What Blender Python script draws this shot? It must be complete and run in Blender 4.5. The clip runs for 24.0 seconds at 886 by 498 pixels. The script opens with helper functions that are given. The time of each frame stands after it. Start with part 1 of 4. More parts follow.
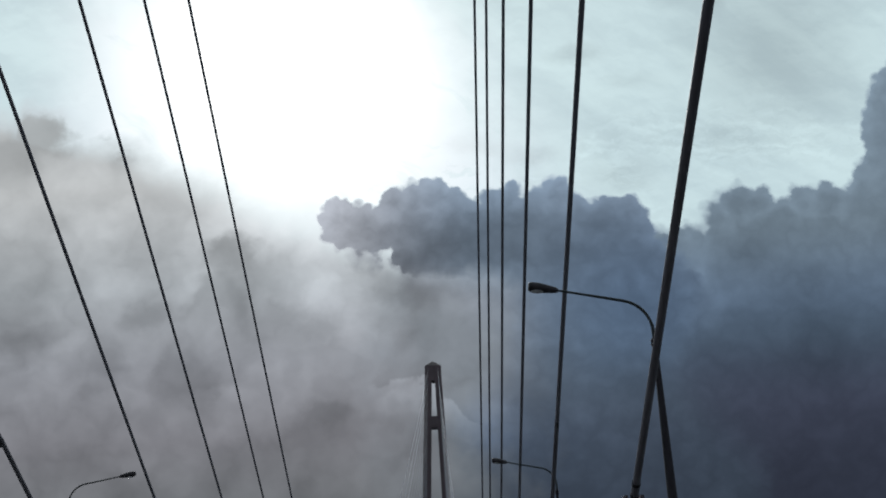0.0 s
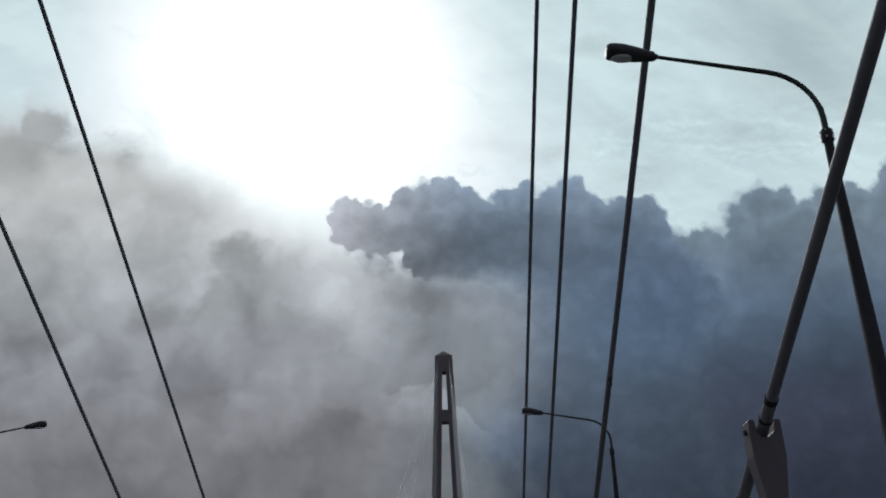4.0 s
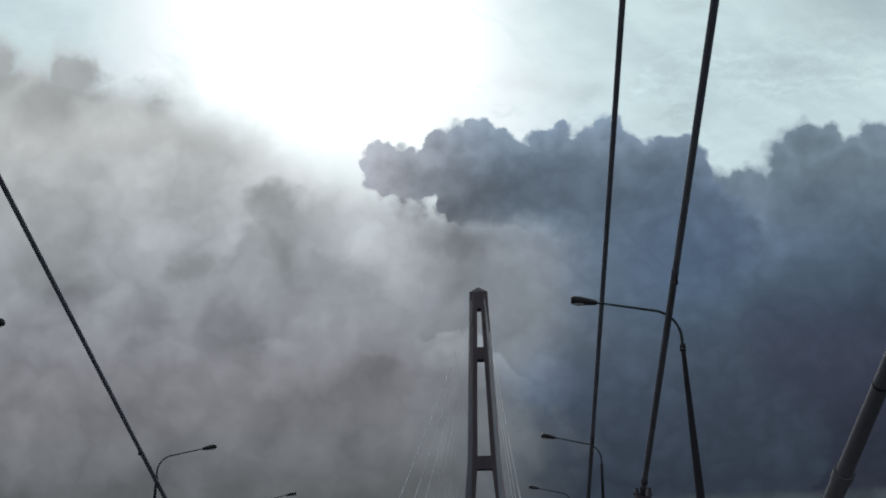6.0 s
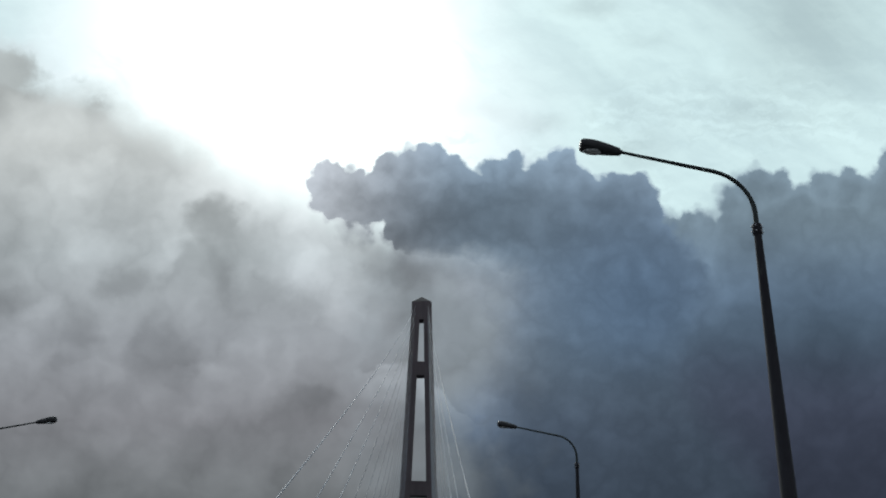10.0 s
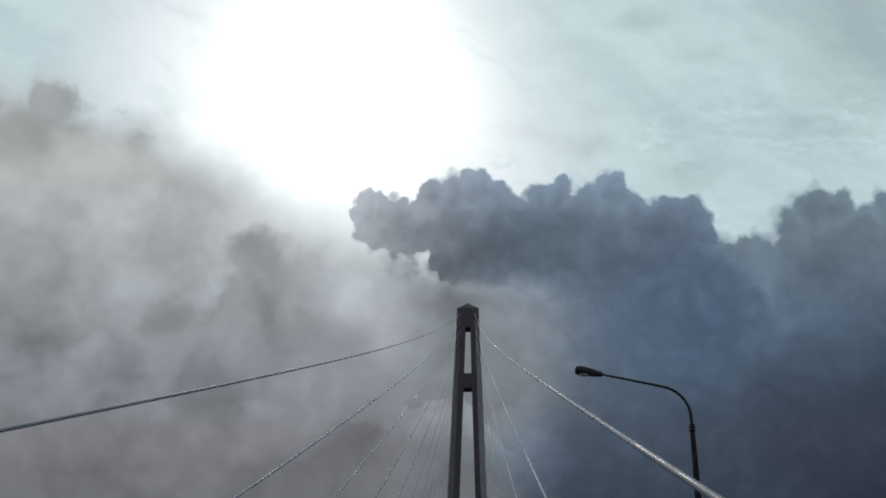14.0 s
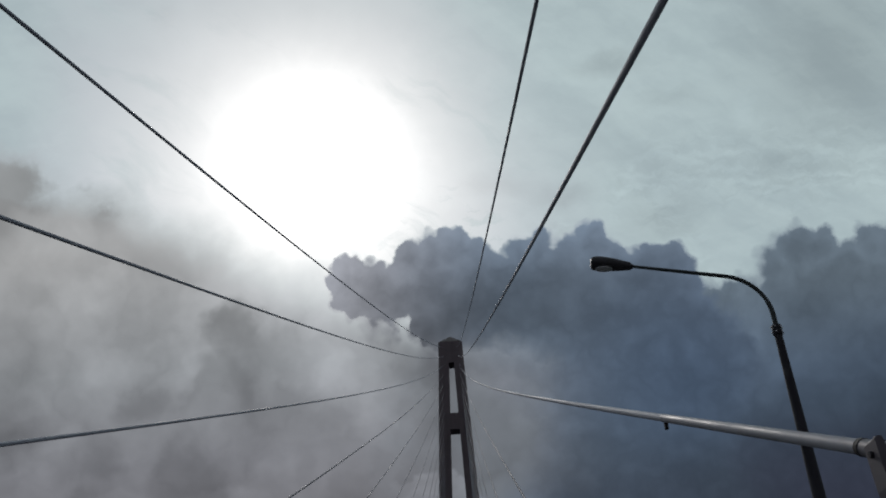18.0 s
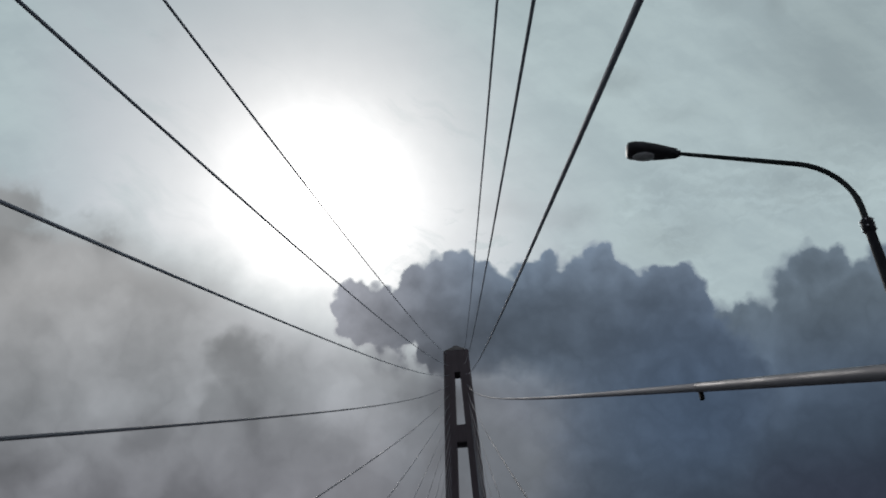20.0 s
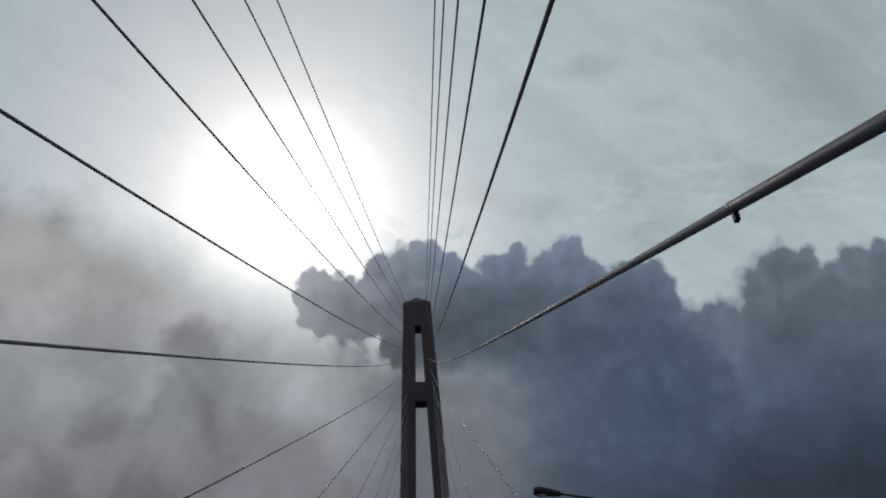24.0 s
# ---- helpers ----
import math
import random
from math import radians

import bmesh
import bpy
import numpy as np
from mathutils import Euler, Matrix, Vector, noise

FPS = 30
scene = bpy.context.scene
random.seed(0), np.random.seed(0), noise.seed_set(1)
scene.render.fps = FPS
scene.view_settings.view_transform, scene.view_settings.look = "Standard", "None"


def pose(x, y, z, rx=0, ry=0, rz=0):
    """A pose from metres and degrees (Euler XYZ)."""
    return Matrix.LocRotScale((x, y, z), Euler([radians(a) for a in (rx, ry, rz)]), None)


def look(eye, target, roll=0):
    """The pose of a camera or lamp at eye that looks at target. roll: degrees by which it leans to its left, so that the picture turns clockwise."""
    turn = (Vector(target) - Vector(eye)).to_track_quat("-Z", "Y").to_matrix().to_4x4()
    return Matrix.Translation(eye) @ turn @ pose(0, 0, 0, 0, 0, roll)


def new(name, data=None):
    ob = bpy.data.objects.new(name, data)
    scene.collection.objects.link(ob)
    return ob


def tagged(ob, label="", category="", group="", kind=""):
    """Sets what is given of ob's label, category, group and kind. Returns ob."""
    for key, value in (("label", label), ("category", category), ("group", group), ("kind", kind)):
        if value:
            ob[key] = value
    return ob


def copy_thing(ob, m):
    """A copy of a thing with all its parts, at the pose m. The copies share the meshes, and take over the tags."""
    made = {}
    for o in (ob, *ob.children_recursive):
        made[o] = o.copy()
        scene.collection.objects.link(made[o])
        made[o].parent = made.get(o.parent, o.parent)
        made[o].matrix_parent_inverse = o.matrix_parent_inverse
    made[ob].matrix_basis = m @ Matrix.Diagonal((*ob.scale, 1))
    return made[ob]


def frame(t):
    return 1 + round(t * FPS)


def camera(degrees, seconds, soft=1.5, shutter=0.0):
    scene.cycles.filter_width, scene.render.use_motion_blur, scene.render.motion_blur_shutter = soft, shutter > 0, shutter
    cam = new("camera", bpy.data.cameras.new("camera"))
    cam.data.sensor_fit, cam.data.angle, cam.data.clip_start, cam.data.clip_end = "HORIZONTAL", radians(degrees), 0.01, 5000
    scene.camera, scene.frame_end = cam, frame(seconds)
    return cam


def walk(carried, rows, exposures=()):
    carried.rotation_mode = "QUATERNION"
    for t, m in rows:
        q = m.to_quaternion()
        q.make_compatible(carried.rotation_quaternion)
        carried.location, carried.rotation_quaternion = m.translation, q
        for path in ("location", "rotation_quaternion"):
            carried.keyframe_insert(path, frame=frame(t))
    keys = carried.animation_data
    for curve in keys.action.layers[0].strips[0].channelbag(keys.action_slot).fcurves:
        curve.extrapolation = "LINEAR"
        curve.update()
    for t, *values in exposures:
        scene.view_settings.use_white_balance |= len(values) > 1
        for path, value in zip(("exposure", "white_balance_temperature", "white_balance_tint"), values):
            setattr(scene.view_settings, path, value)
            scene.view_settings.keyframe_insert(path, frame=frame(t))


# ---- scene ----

# ---------------------------------------------------------------- camera and drive
cam = camera(53.36, 24.0, soft=1.9)
PATH = [
    (0.0, (7.322, -144.557, 0.647), (7.387, -135.502, 4.890), -2.05),
    (0.5, (7.313, -137.084, 0.714), (7.373, -128.062, 5.027), -1.63),
    (1.0, (7.310, -129.556, 0.779), (7.453, -120.604, 5.232), -1.55),
    (1.5, (7.247, -122.080, 0.840), (7.312, -113.130, 5.300), -1.19),
    (3.5, (7.113, -91.772, 1.061), (7.177, -82.812, 5.501), -1.64),
    (4.0, (7.099, -84.116, 1.109), (7.030, -75.121, 5.477), -1.47),
    (4.5, (7.099, -76.530, 1.150), (6.896, -67.492, 5.425), -0.21),
    (5.0, (7.099, -68.923, 1.187), (6.913, -59.935, 5.566), -0.06),
    (5.5, (7.104, -61.268, 1.222), (6.856, -52.151, 5.323), -0.76),
    (6.0, (7.110, -53.602, 1.255), (6.627, -44.386, 5.106), -1.07),
    (6.5, (7.100, -45.780, 1.300), (6.540, -36.537, 5.074), -0.82),
    (7.0, (7.083, -37.939, 1.354), (6.957, -28.906, 5.641), -2.83),
    (7.5, (7.031, -30.367, 1.370), (7.192, -21.301, 5.588), -1.01),
    (8.0, (7.009, -22.769, 1.393), (6.940, -13.535, 5.231), -0.24),
    (8.5, (6.967, -15.133, 1.416), (6.853, -5.644, 4.571), -0.05),
    (8.7, (6.953, -12.072, 1.425), (6.893, -2.538, 4.442), -0.23),
    (9.0, (6.949, -7.352, 1.437), (6.978, 2.135, 4.598), -1.20),
    (9.5, (6.933, 0.162, 1.454), (6.970, 9.395, 5.293), -0.09),
    (10.0, (6.918, 7.796, 1.469), (7.042, 16.852, 5.709), 0.43),
    (10.5, (6.918, 15.369, 1.480), (6.849, 24.228, 6.118), 0.72),
    (12.5, (6.919, 45.521, 1.500), (6.411, 54.384, 6.103), 0.85),
    (13.0, (6.919, 53.017, 1.498), (6.601, 61.907, 6.067), 1.09),
    (13.5, (6.927, 60.713, 1.493), (6.349, 69.699, 5.843), 1.86),
    (14.0, (6.924, 68.243, 1.486), (6.525, 77.091, 6.128), 1.06),
    (14.5, (6.938, 75.667, 1.476), (6.680, 84.276, 6.557), -1.97),
    (15.0, (6.962, 83.350, 1.460), (6.274, 91.744, 6.851), 0.19),
    (15.5, (7.030, 90.859, 1.444), (6.577, 99.395, 6.634), 0.30),
    (16.0, (7.096, 98.365, 1.424), (6.589, 106.808, 6.760), 1.09),
    (16.5, (7.128, 105.696, 1.409), (6.726, 114.160, 6.718), -0.84),
    (17.0, (7.157, 113.008, 1.389), (6.880, 121.384, 6.844), -2.18),
    (17.5, (7.146, 120.385, 1.362), (6.948, 128.847, 6.687), -2.72),
    (19.5, (7.050, 149.592, 1.233), (6.950, 157.839, 6.887), -4.56),
    (20.0, (7.058, 156.861, 1.195), (6.861, 165.096, 6.864), -3.64),
    (20.5, (7.046, 164.317, 1.153), (6.323, 172.586, 6.731), -1.61),
    (21.0, (7.033, 171.765, 1.110), (6.872, 180.015, 6.760), -4.60),
    (21.5, (7.026, 178.939, 1.064), (6.947, 187.132, 6.798), -3.52),
    (22.0, (7.021, 186.110, 1.017), (7.079, 194.234, 6.847), -4.81),
    (22.5, (7.003, 193.294, 0.966), (7.144, 201.483, 6.703), -4.49),
    (23.0, (6.986, 200.479, 0.913), (7.196, 208.700, 6.602), -5.46),
    (23.5, (7.004, 207.809, 0.857), (7.188, 216.027, 6.552), -4.28),
    (24.0, (7.023, 215.147, 0.799), (7.196, 223.357, 6.507), -3.61),
]
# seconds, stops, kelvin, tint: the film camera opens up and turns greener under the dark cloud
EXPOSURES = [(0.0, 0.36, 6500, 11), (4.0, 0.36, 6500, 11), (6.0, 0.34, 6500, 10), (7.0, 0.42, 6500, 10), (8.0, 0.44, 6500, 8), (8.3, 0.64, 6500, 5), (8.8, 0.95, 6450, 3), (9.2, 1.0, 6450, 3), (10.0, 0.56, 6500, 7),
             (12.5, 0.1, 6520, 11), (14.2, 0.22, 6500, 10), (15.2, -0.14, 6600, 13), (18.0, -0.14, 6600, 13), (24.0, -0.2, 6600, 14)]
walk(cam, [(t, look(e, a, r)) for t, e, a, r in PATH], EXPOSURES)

# ---------------------------------------------------------------- light
SUN_AZ, SUN_EL = radians(-10.9), radians(37.7)      # azimuth from +y towards +x, elevation
SUN_WAY = Vector((math.sin(SUN_AZ) * math.cos(SUN_EL), math.cos(SUN_AZ) * math.cos(SUN_EL), math.sin(SUN_EL)))
sun_data = bpy.data.lights.new("sun", "SUN")
sun_data.energy, sun_data.angle, sun_data.color = 0.7, radians(10), (1.0, 0.97, 0.93)
sun = new("sun", sun_data)
sun.matrix_world = look(SUN_WAY * 3000, (0, 0, 0))


class Nodes:
    """A short way to write node trees."""

    def __init__(self, tree):
        self.tree = tree
        tree.nodes.clear()

    def add(self, kind, **props):
        n = self.tree.nodes.new(kind)
        for k, v in props.items():
            setattr(n, k, v)
        return n

    def put(self, socket, value):
        if isinstance(value, bpy.types.NodeSocket):
            self.tree.links.new(value, socket)
        else:
            socket.default_value = value

    def math(self, op, a, b=0.0, c=0.0, clamp=False):
        n = self.add("ShaderNodeMath", operation=op, use_clamp=clamp)
        for s, v in zip(n.inputs, (a, b, c)):
            self.put(s, v)
        return n.outputs[0]

    def vec(self, op, a, b=(0, 0, 0)):
        n = self.add("ShaderNodeVectorMath", operation=op)
        self.put(n.inputs[0], a)
        if op == "SCALE":
            self.put(n.inputs["Scale"], b)
        elif len(n.inputs) > 1:
            self.put(n.inputs[1], b)
        return n.outputs["Value"] if op in ("DOT_PRODUCT", "LENGTH", "DISTANCE") else n.outputs["Vector"]

    def step(self, x, lo, hi, a=0.0, b=1.0):
        n = self.add("ShaderNodeMapRange", interpolation_type="SMOOTHSTEP")
        for i, v in enumerate((x, lo, hi, a, b)):
            self.put(n.inputs[i], v)
        return n.outputs[0]

    def mix(self, f, a, b):
        n = self.add("ShaderNodeMix", data_type="RGBA", clamp_factor=True)
        self.put(n.inputs[0], f)
        self.put(n.inputs[6], a if isinstance(a, bpy.types.NodeSocket) else (*a, 1))
        self.put(n.inputs[7], b if isinstance(b, bpy.types.NodeSocket) else (*b, 1))
        return n.outputs[2]

    def noise(self, at, scale, detail=4.0, rough=0.5, distort=0.0, colour=False):
        n = self.add("ShaderNodeTexNoise")
        self.put(n.inputs["Vector"], at)
        n.inputs["Scale"].default_value, n.inputs["Detail"].default_value = scale, detail
        n.inputs["Roughness"].default_value, n.inputs["Distortion"].default_value = rough, distort
        return n.outputs["Color" if colour else "Fac"]

    def xyz(self, x, y, z=0.0):
        n = self.add("ShaderNodeCombineXYZ")
        for s, v in zip(n.inputs, (x, y, z)):
            self.put(s, v)
        return n.outputs[0]


# sky above the clouds: a veiled blue sky with the sun's wide glow in the haze
world = bpy.data.worlds.new("sky")
world.use_nodes = True
scene.world = world
w = Nodes(world.node_tree)
out = w.add("ShaderNodeOutputWorld")
nishita = w.add("ShaderNodeTexSky", sky_type="NISHITA", sun_disc=False)
nishita.sun_elevation, nishita.sun_rotation = SUN_EL, SUN_AZ
nishita.air_density, nishita.dust_density = 1.0, 0.55
blue = w.add("ShaderNodeBackground")
w.put(blue.inputs[0], nishita.outputs[0])
blue.inputs[1].default_value = 0.05
way = w.vec("NORMALIZE", w.add("ShaderNodeTexCoord").outputs["Generated"])
away = w.math("MULTIPLY", w.math("ARCCOSINE", w.vec("DOT_PRODUCT", way, tuple(SUN_WAY))), 57.2958)
uneven = w.math("MULTIPLY", away, w.math("MULTIPLY_ADD", w.noise(way, 9.0, 5, 0.6), 0.55, 0.725))
glow = w.math("MINIMUM", 3.0, w.math("MULTIPLY", 4.0, w.math("EXPONENT", w.math("DIVIDE", uneven, -2.3))))
glow = w.math("ADD", glow, w.math("MULTIPLY", 0.22, w.math("EXPONENT", w.math("DIVIDE", uneven, -7.0))))
halo = w.math("POWER", w.step(away, 28.0, 4.0), 1.6)
veil = w.vec("SCALE", (0.535, 0.60, 0.545), w.math("ADD", 0.50, w.math("MULTIPLY", halo, 0.16)))
veil = w.vec("ADD", veil, w.vec("SCALE", (1.0, 1.0, 0.985), glow))
haze = w.add("ShaderNodeBackground")
w.put(haze.inputs[0], veil)
both = w.add("ShaderNodeAddShader")
w.put(both.inputs[0], blue.outputs[0])
w.put(both.inputs[1], haze.outputs[0])
w.put(out.inputs[0], both.outputs[0])


# ---------------------------------------------------------------- materials
def surface(name, colour, rough, metal=0.0, vary=0.25, scale=3.0, bump=0.2, stain=None, streak=1.0, fine=40.0, coat=0.0, gloss=0.5):
    """Painted or raw surface: broad stains, fine grain and a little relief. colour is its base colour."""
    m = bpy.data.materials.new(name)
    m.use_nodes = True
    n = Nodes(m.node_tree)
    out = n.add("ShaderNodeOutputMaterial")
    b = n.add("ShaderNodeBsdfPrincipled")
    at = n.add("ShaderNodeTexCoord").outputs["Object"]
    drawn = n.vec("MULTIPLY", at, (1.0, 1.0, 1.0 / streak))
    broad = n.noise(drawn, scale, 5, 0.6)
    grain = n.noise(at, fine, 3, 0.6)
    own = n.add("ShaderNodeObjectInfo").outputs["Random"]
    dark = tuple(c * (1 - vary) for c in colour)
    light = tuple(min(1.0, c * (1 + vary)) for c in colour)
    col = n.mix(n.step(broad, 0.35, 0.68), dark, light)
    if stain:
        col = n.mix(n.math("MULTIPLY", n.step(n.noise(drawn, scale * 2.3, 6, 0.65), 0.56, 0.72), 0.7), col, stain)
    col = n.mix(n.math("MULTIPLY", n.step(grain, 0.45, 0.7), 0.25), col, dark)
    col = n.mix(n.math("MULTIPLY", own, 0.18), col, dark)
    n.put(b.inputs["Base Color"], col)
    n.put(b.inputs["Roughness"], n.step(broad, 0.3, 0.7, rough - 0.07, min(1.0, rough + 0.1)))
    b.inputs["Metallic"].default_value = metal
    b.inputs["Coat Weight"].default_value = coat
    b.inputs["Specular IOR Level"].default_value = gloss
    relief = n.add("ShaderNodeBump")
    relief.inputs["Strength"].default_value, relief.inputs["Distance"].default_value = bump, 0.01
    n.put(relief.inputs["Height"], grain)
    n.put(b.inputs["Normal"], relief.outputs[0])
    n.put(out.inputs[0], b.outputs[0])
    return m


CONCRETE = surface("weathered_concrete", (0.172, 0.14, 0.15), 0.85, vary=0.18, scale=0.12, bump=0.4, stain=(0.13, 0.11, 0.11), streak=5.0, fine=4.0)
CONCRETE_DARK = surface("board_marked_concrete", (0.17, 0.15, 0.15), 0.9, vary=0.2, scale=0.25, bump=0.4, stain=(0.11, 0.10, 0.10), streak=4.0, fine=5.0)
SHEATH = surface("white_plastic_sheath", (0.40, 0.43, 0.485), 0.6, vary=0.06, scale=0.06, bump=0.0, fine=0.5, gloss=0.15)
# haze put into the colour: stays past the third fade; stays behind share it
SHEATH_DIMMED = surface("dimmed_plastic_sheath", (0.25, 0.258, 0.29), 0.62, vary=0.06, scale=0.06, bump=0.0, fine=0.5, gloss=0.15)
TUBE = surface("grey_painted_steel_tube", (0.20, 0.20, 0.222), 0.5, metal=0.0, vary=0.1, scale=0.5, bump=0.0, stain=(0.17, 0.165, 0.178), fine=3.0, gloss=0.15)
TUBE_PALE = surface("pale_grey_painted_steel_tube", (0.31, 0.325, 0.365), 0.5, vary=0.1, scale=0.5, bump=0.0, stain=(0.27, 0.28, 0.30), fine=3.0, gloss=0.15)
BRACKET = surface("grey_painted_steel_bracket", (0.108, 0.097, 0.112), 0.55, vary=0.14, scale=1.8, bump=0.12, stain=(0.115, 0.092, 0.09), streak=3.0, fine=30.0)
# rusty steel of the slot; also colours the shadow patch on the column
RUST_SHADE = surface("rust_streaked_steel_and_shade", (0.035, 0.024, 0.022), 0.85, vary=0.3, scale=3.0, bump=0.3, stain=(0.075, 0.035, 0.022), streak=4.0)
RUBBER = surface("black_rubber", (0.018, 0.018, 0.02), 0.7, vary=0.2, scale=6.0)
GALVANISED = surface("galvanised_steel", (0.045, 0.045, 0.053), 0.6, metal=0.15, vary=0.2, scale=2.5, bump=0.1, stain=(0.075, 0.075, 0.078), streak=3.0, fine=60.0, gloss=0.15)
ARM_PAINT = surface("dark_green_grey_paint", (0.07, 0.085, 0.085), 0.5, metal=0.2, vary=0.2, scale=4.0, bump=0.1, gloss=0.15)
HOUSING = surface("dark_grey_cast_aluminium", (0.075, 0.075, 0.08), 0.5, metal=0.3, vary=0.2, scale=5.0, bump=0.1, gloss=0.15)
BRIGHT = surface("bright_steel", (0.62, 0.62, 0.63), 0.25, metal=0.9, vary=0.1, scale=6.0, bump=0.05)
ASPHALT = surface("worn_asphalt", (0.05, 0.05, 0.052), 0.9, vary=0.3, scale=0.3, bump=0.6, stain=(0.035, 0.035, 0.035), fine=30.0)
STEEL_DECK = surface("pale_grey_deck_paint", (0.40, 0.41, 0.42), 0.5, vary=0.1, scale=0.15, bump=0.1, stain=(0.3, 0.28, 0.26), fine=3.0)
WOODS = surface("wooded_hillside", (0.022, 0.029, 0.026), 0.95, vary=0.45, scale=0.012, bump=0.5, stain=(0.016, 0.021, 0.02), fine=0.08)
SEA = surface("grey_sea", (0.03, 0.045, 0.055), 0.12, vary=0.3, scale=0.004, bump=0.5, fine=0.15)

DARK_GLASS = surface("dark_lamp_glass", (0.02, 0.024, 0.025), 0.15, vary=0.1, scale=6.0, bump=0.0)
glass = bpy.data.materials.new("clear_lamp_bowl")
glass.use_nodes = True
n = Nodes(glass.node_tree)
gb = n.add("ShaderNodeBsdfPrincipled")
gb.inputs["Base Color"].default_value = (0.93, 0.95, 0.95, 1)
gb.inputs["Roughness"].default_value, gb.inputs["IOR"].default_value = 0.35, 1.2
gb.inputs["Transmission Weight"].default_value = 0.3
n.put(n.add("ShaderNodeOutputMaterial").inputs[0], gb.outputs[0])
BOWL = glass


# ---------------------------------------------------------------- mesh helpers
def part(name, bm, material, parent=None, label="", smooth=False):
    me = bpy.data.meshes.new(name)
    if smooth:
        for f in bm.faces:
            f.smooth = True
    bm.to_mesh(me)
    bm.free()
    me.materials.append(material)
    ob = new(name, me)
    if parent:
        ob.parent = parent
    if label:
        tagged(ob, label)
    return ob


def empty(name, at=(0, 0, 0)):
    ob = new(name)
    ob.location = at
    return ob


def prism(bm, low, high, bevel=0.0):
    """A solid between two four-cornered (or longer) rings given in the same order."""
    a = [bm.verts.new(p) for p in low]
    b = [bm.verts.new(p) for p in high]
    k = len(a)
    faces = [bm.faces.new(a[::-1]), bm.faces.new(b)]
    faces += [bm.faces.new((a[i], a[(i + 1) % k], b[(i + 1) % k], b[i])) for i in range(k)]
    if bevel:
        edges = list({e for f in faces for e in f.edges})
        bmesh.ops.bevel(bm, geom=edges, offset=bevel, segments=2, affect="EDGES", profile=0.6)
    return bm


def box(bm, x0, y0, z0, x1, y1, z1, bevel=0.0):
    r = lambda z: [(x0, y0, z), (x1, y0, z), (x1, y1, z), (x0, y1, z)]
    return prism(bm, r(z0), r(z1), bevel)


def sweep(bm, points, radii, sides=12, cap=True):
    """A round bar along points, with a radius at each."""
    pts = [Vector(p) for p in points]
    rings = []
    ref = Vector((0.31, 0.17, 0.93)) if abs((pts[-1] - pts[0]).normalized().z) < 0.9 else Vector((1, 0.05, 0))
    for i, p in enumerate(pts):
        d = (pts[min(i + 1, len(pts) - 1)] - pts[max(i - 1, 0)]).normalized()
        s = d.cross(ref).normalized()
        t = s.cross(d)
        r = radii[i] if isinstance(radii, (list, tuple)) else radii
        rings.append([bm.verts.new(p + (s * math.cos(a) + t * math.sin(a)) * r) for a in (2 * math.pi * k / sides for k in range(sides))])
    for a, b in zip(rings, rings[1:]):
        for k in range(sides):
            bm.faces.new((a[k], a[(k + 1) % sides], b[(k + 1) % sides], b[k]))
    if cap:
        for ring in (rings[0][::-1], rings[-1]):
            bm.faces.new([bm.verts.new(q.co) for q in ring])
    bmesh.ops.recalc_face_normals(bm, faces=bm.faces)
    return bm


# ---------------------------------------------------------------- plan of the bridge
CREST = 44.0


def road(y):
    """Height of the road along the bridge, which is slightly arched."""
    return -2.4e-5 * (y - CREST) ** 2


PYLON_Y = 606.8            # pylon ahead
PYLON_BACK = -508.0        # pylon behind
AHEAD_X = {1: 12.92, -1: 13.53}      # stay planes from the centre line
BACK_X = {1: 12.87, -1: 13.22}
LAMP_X = 13.5


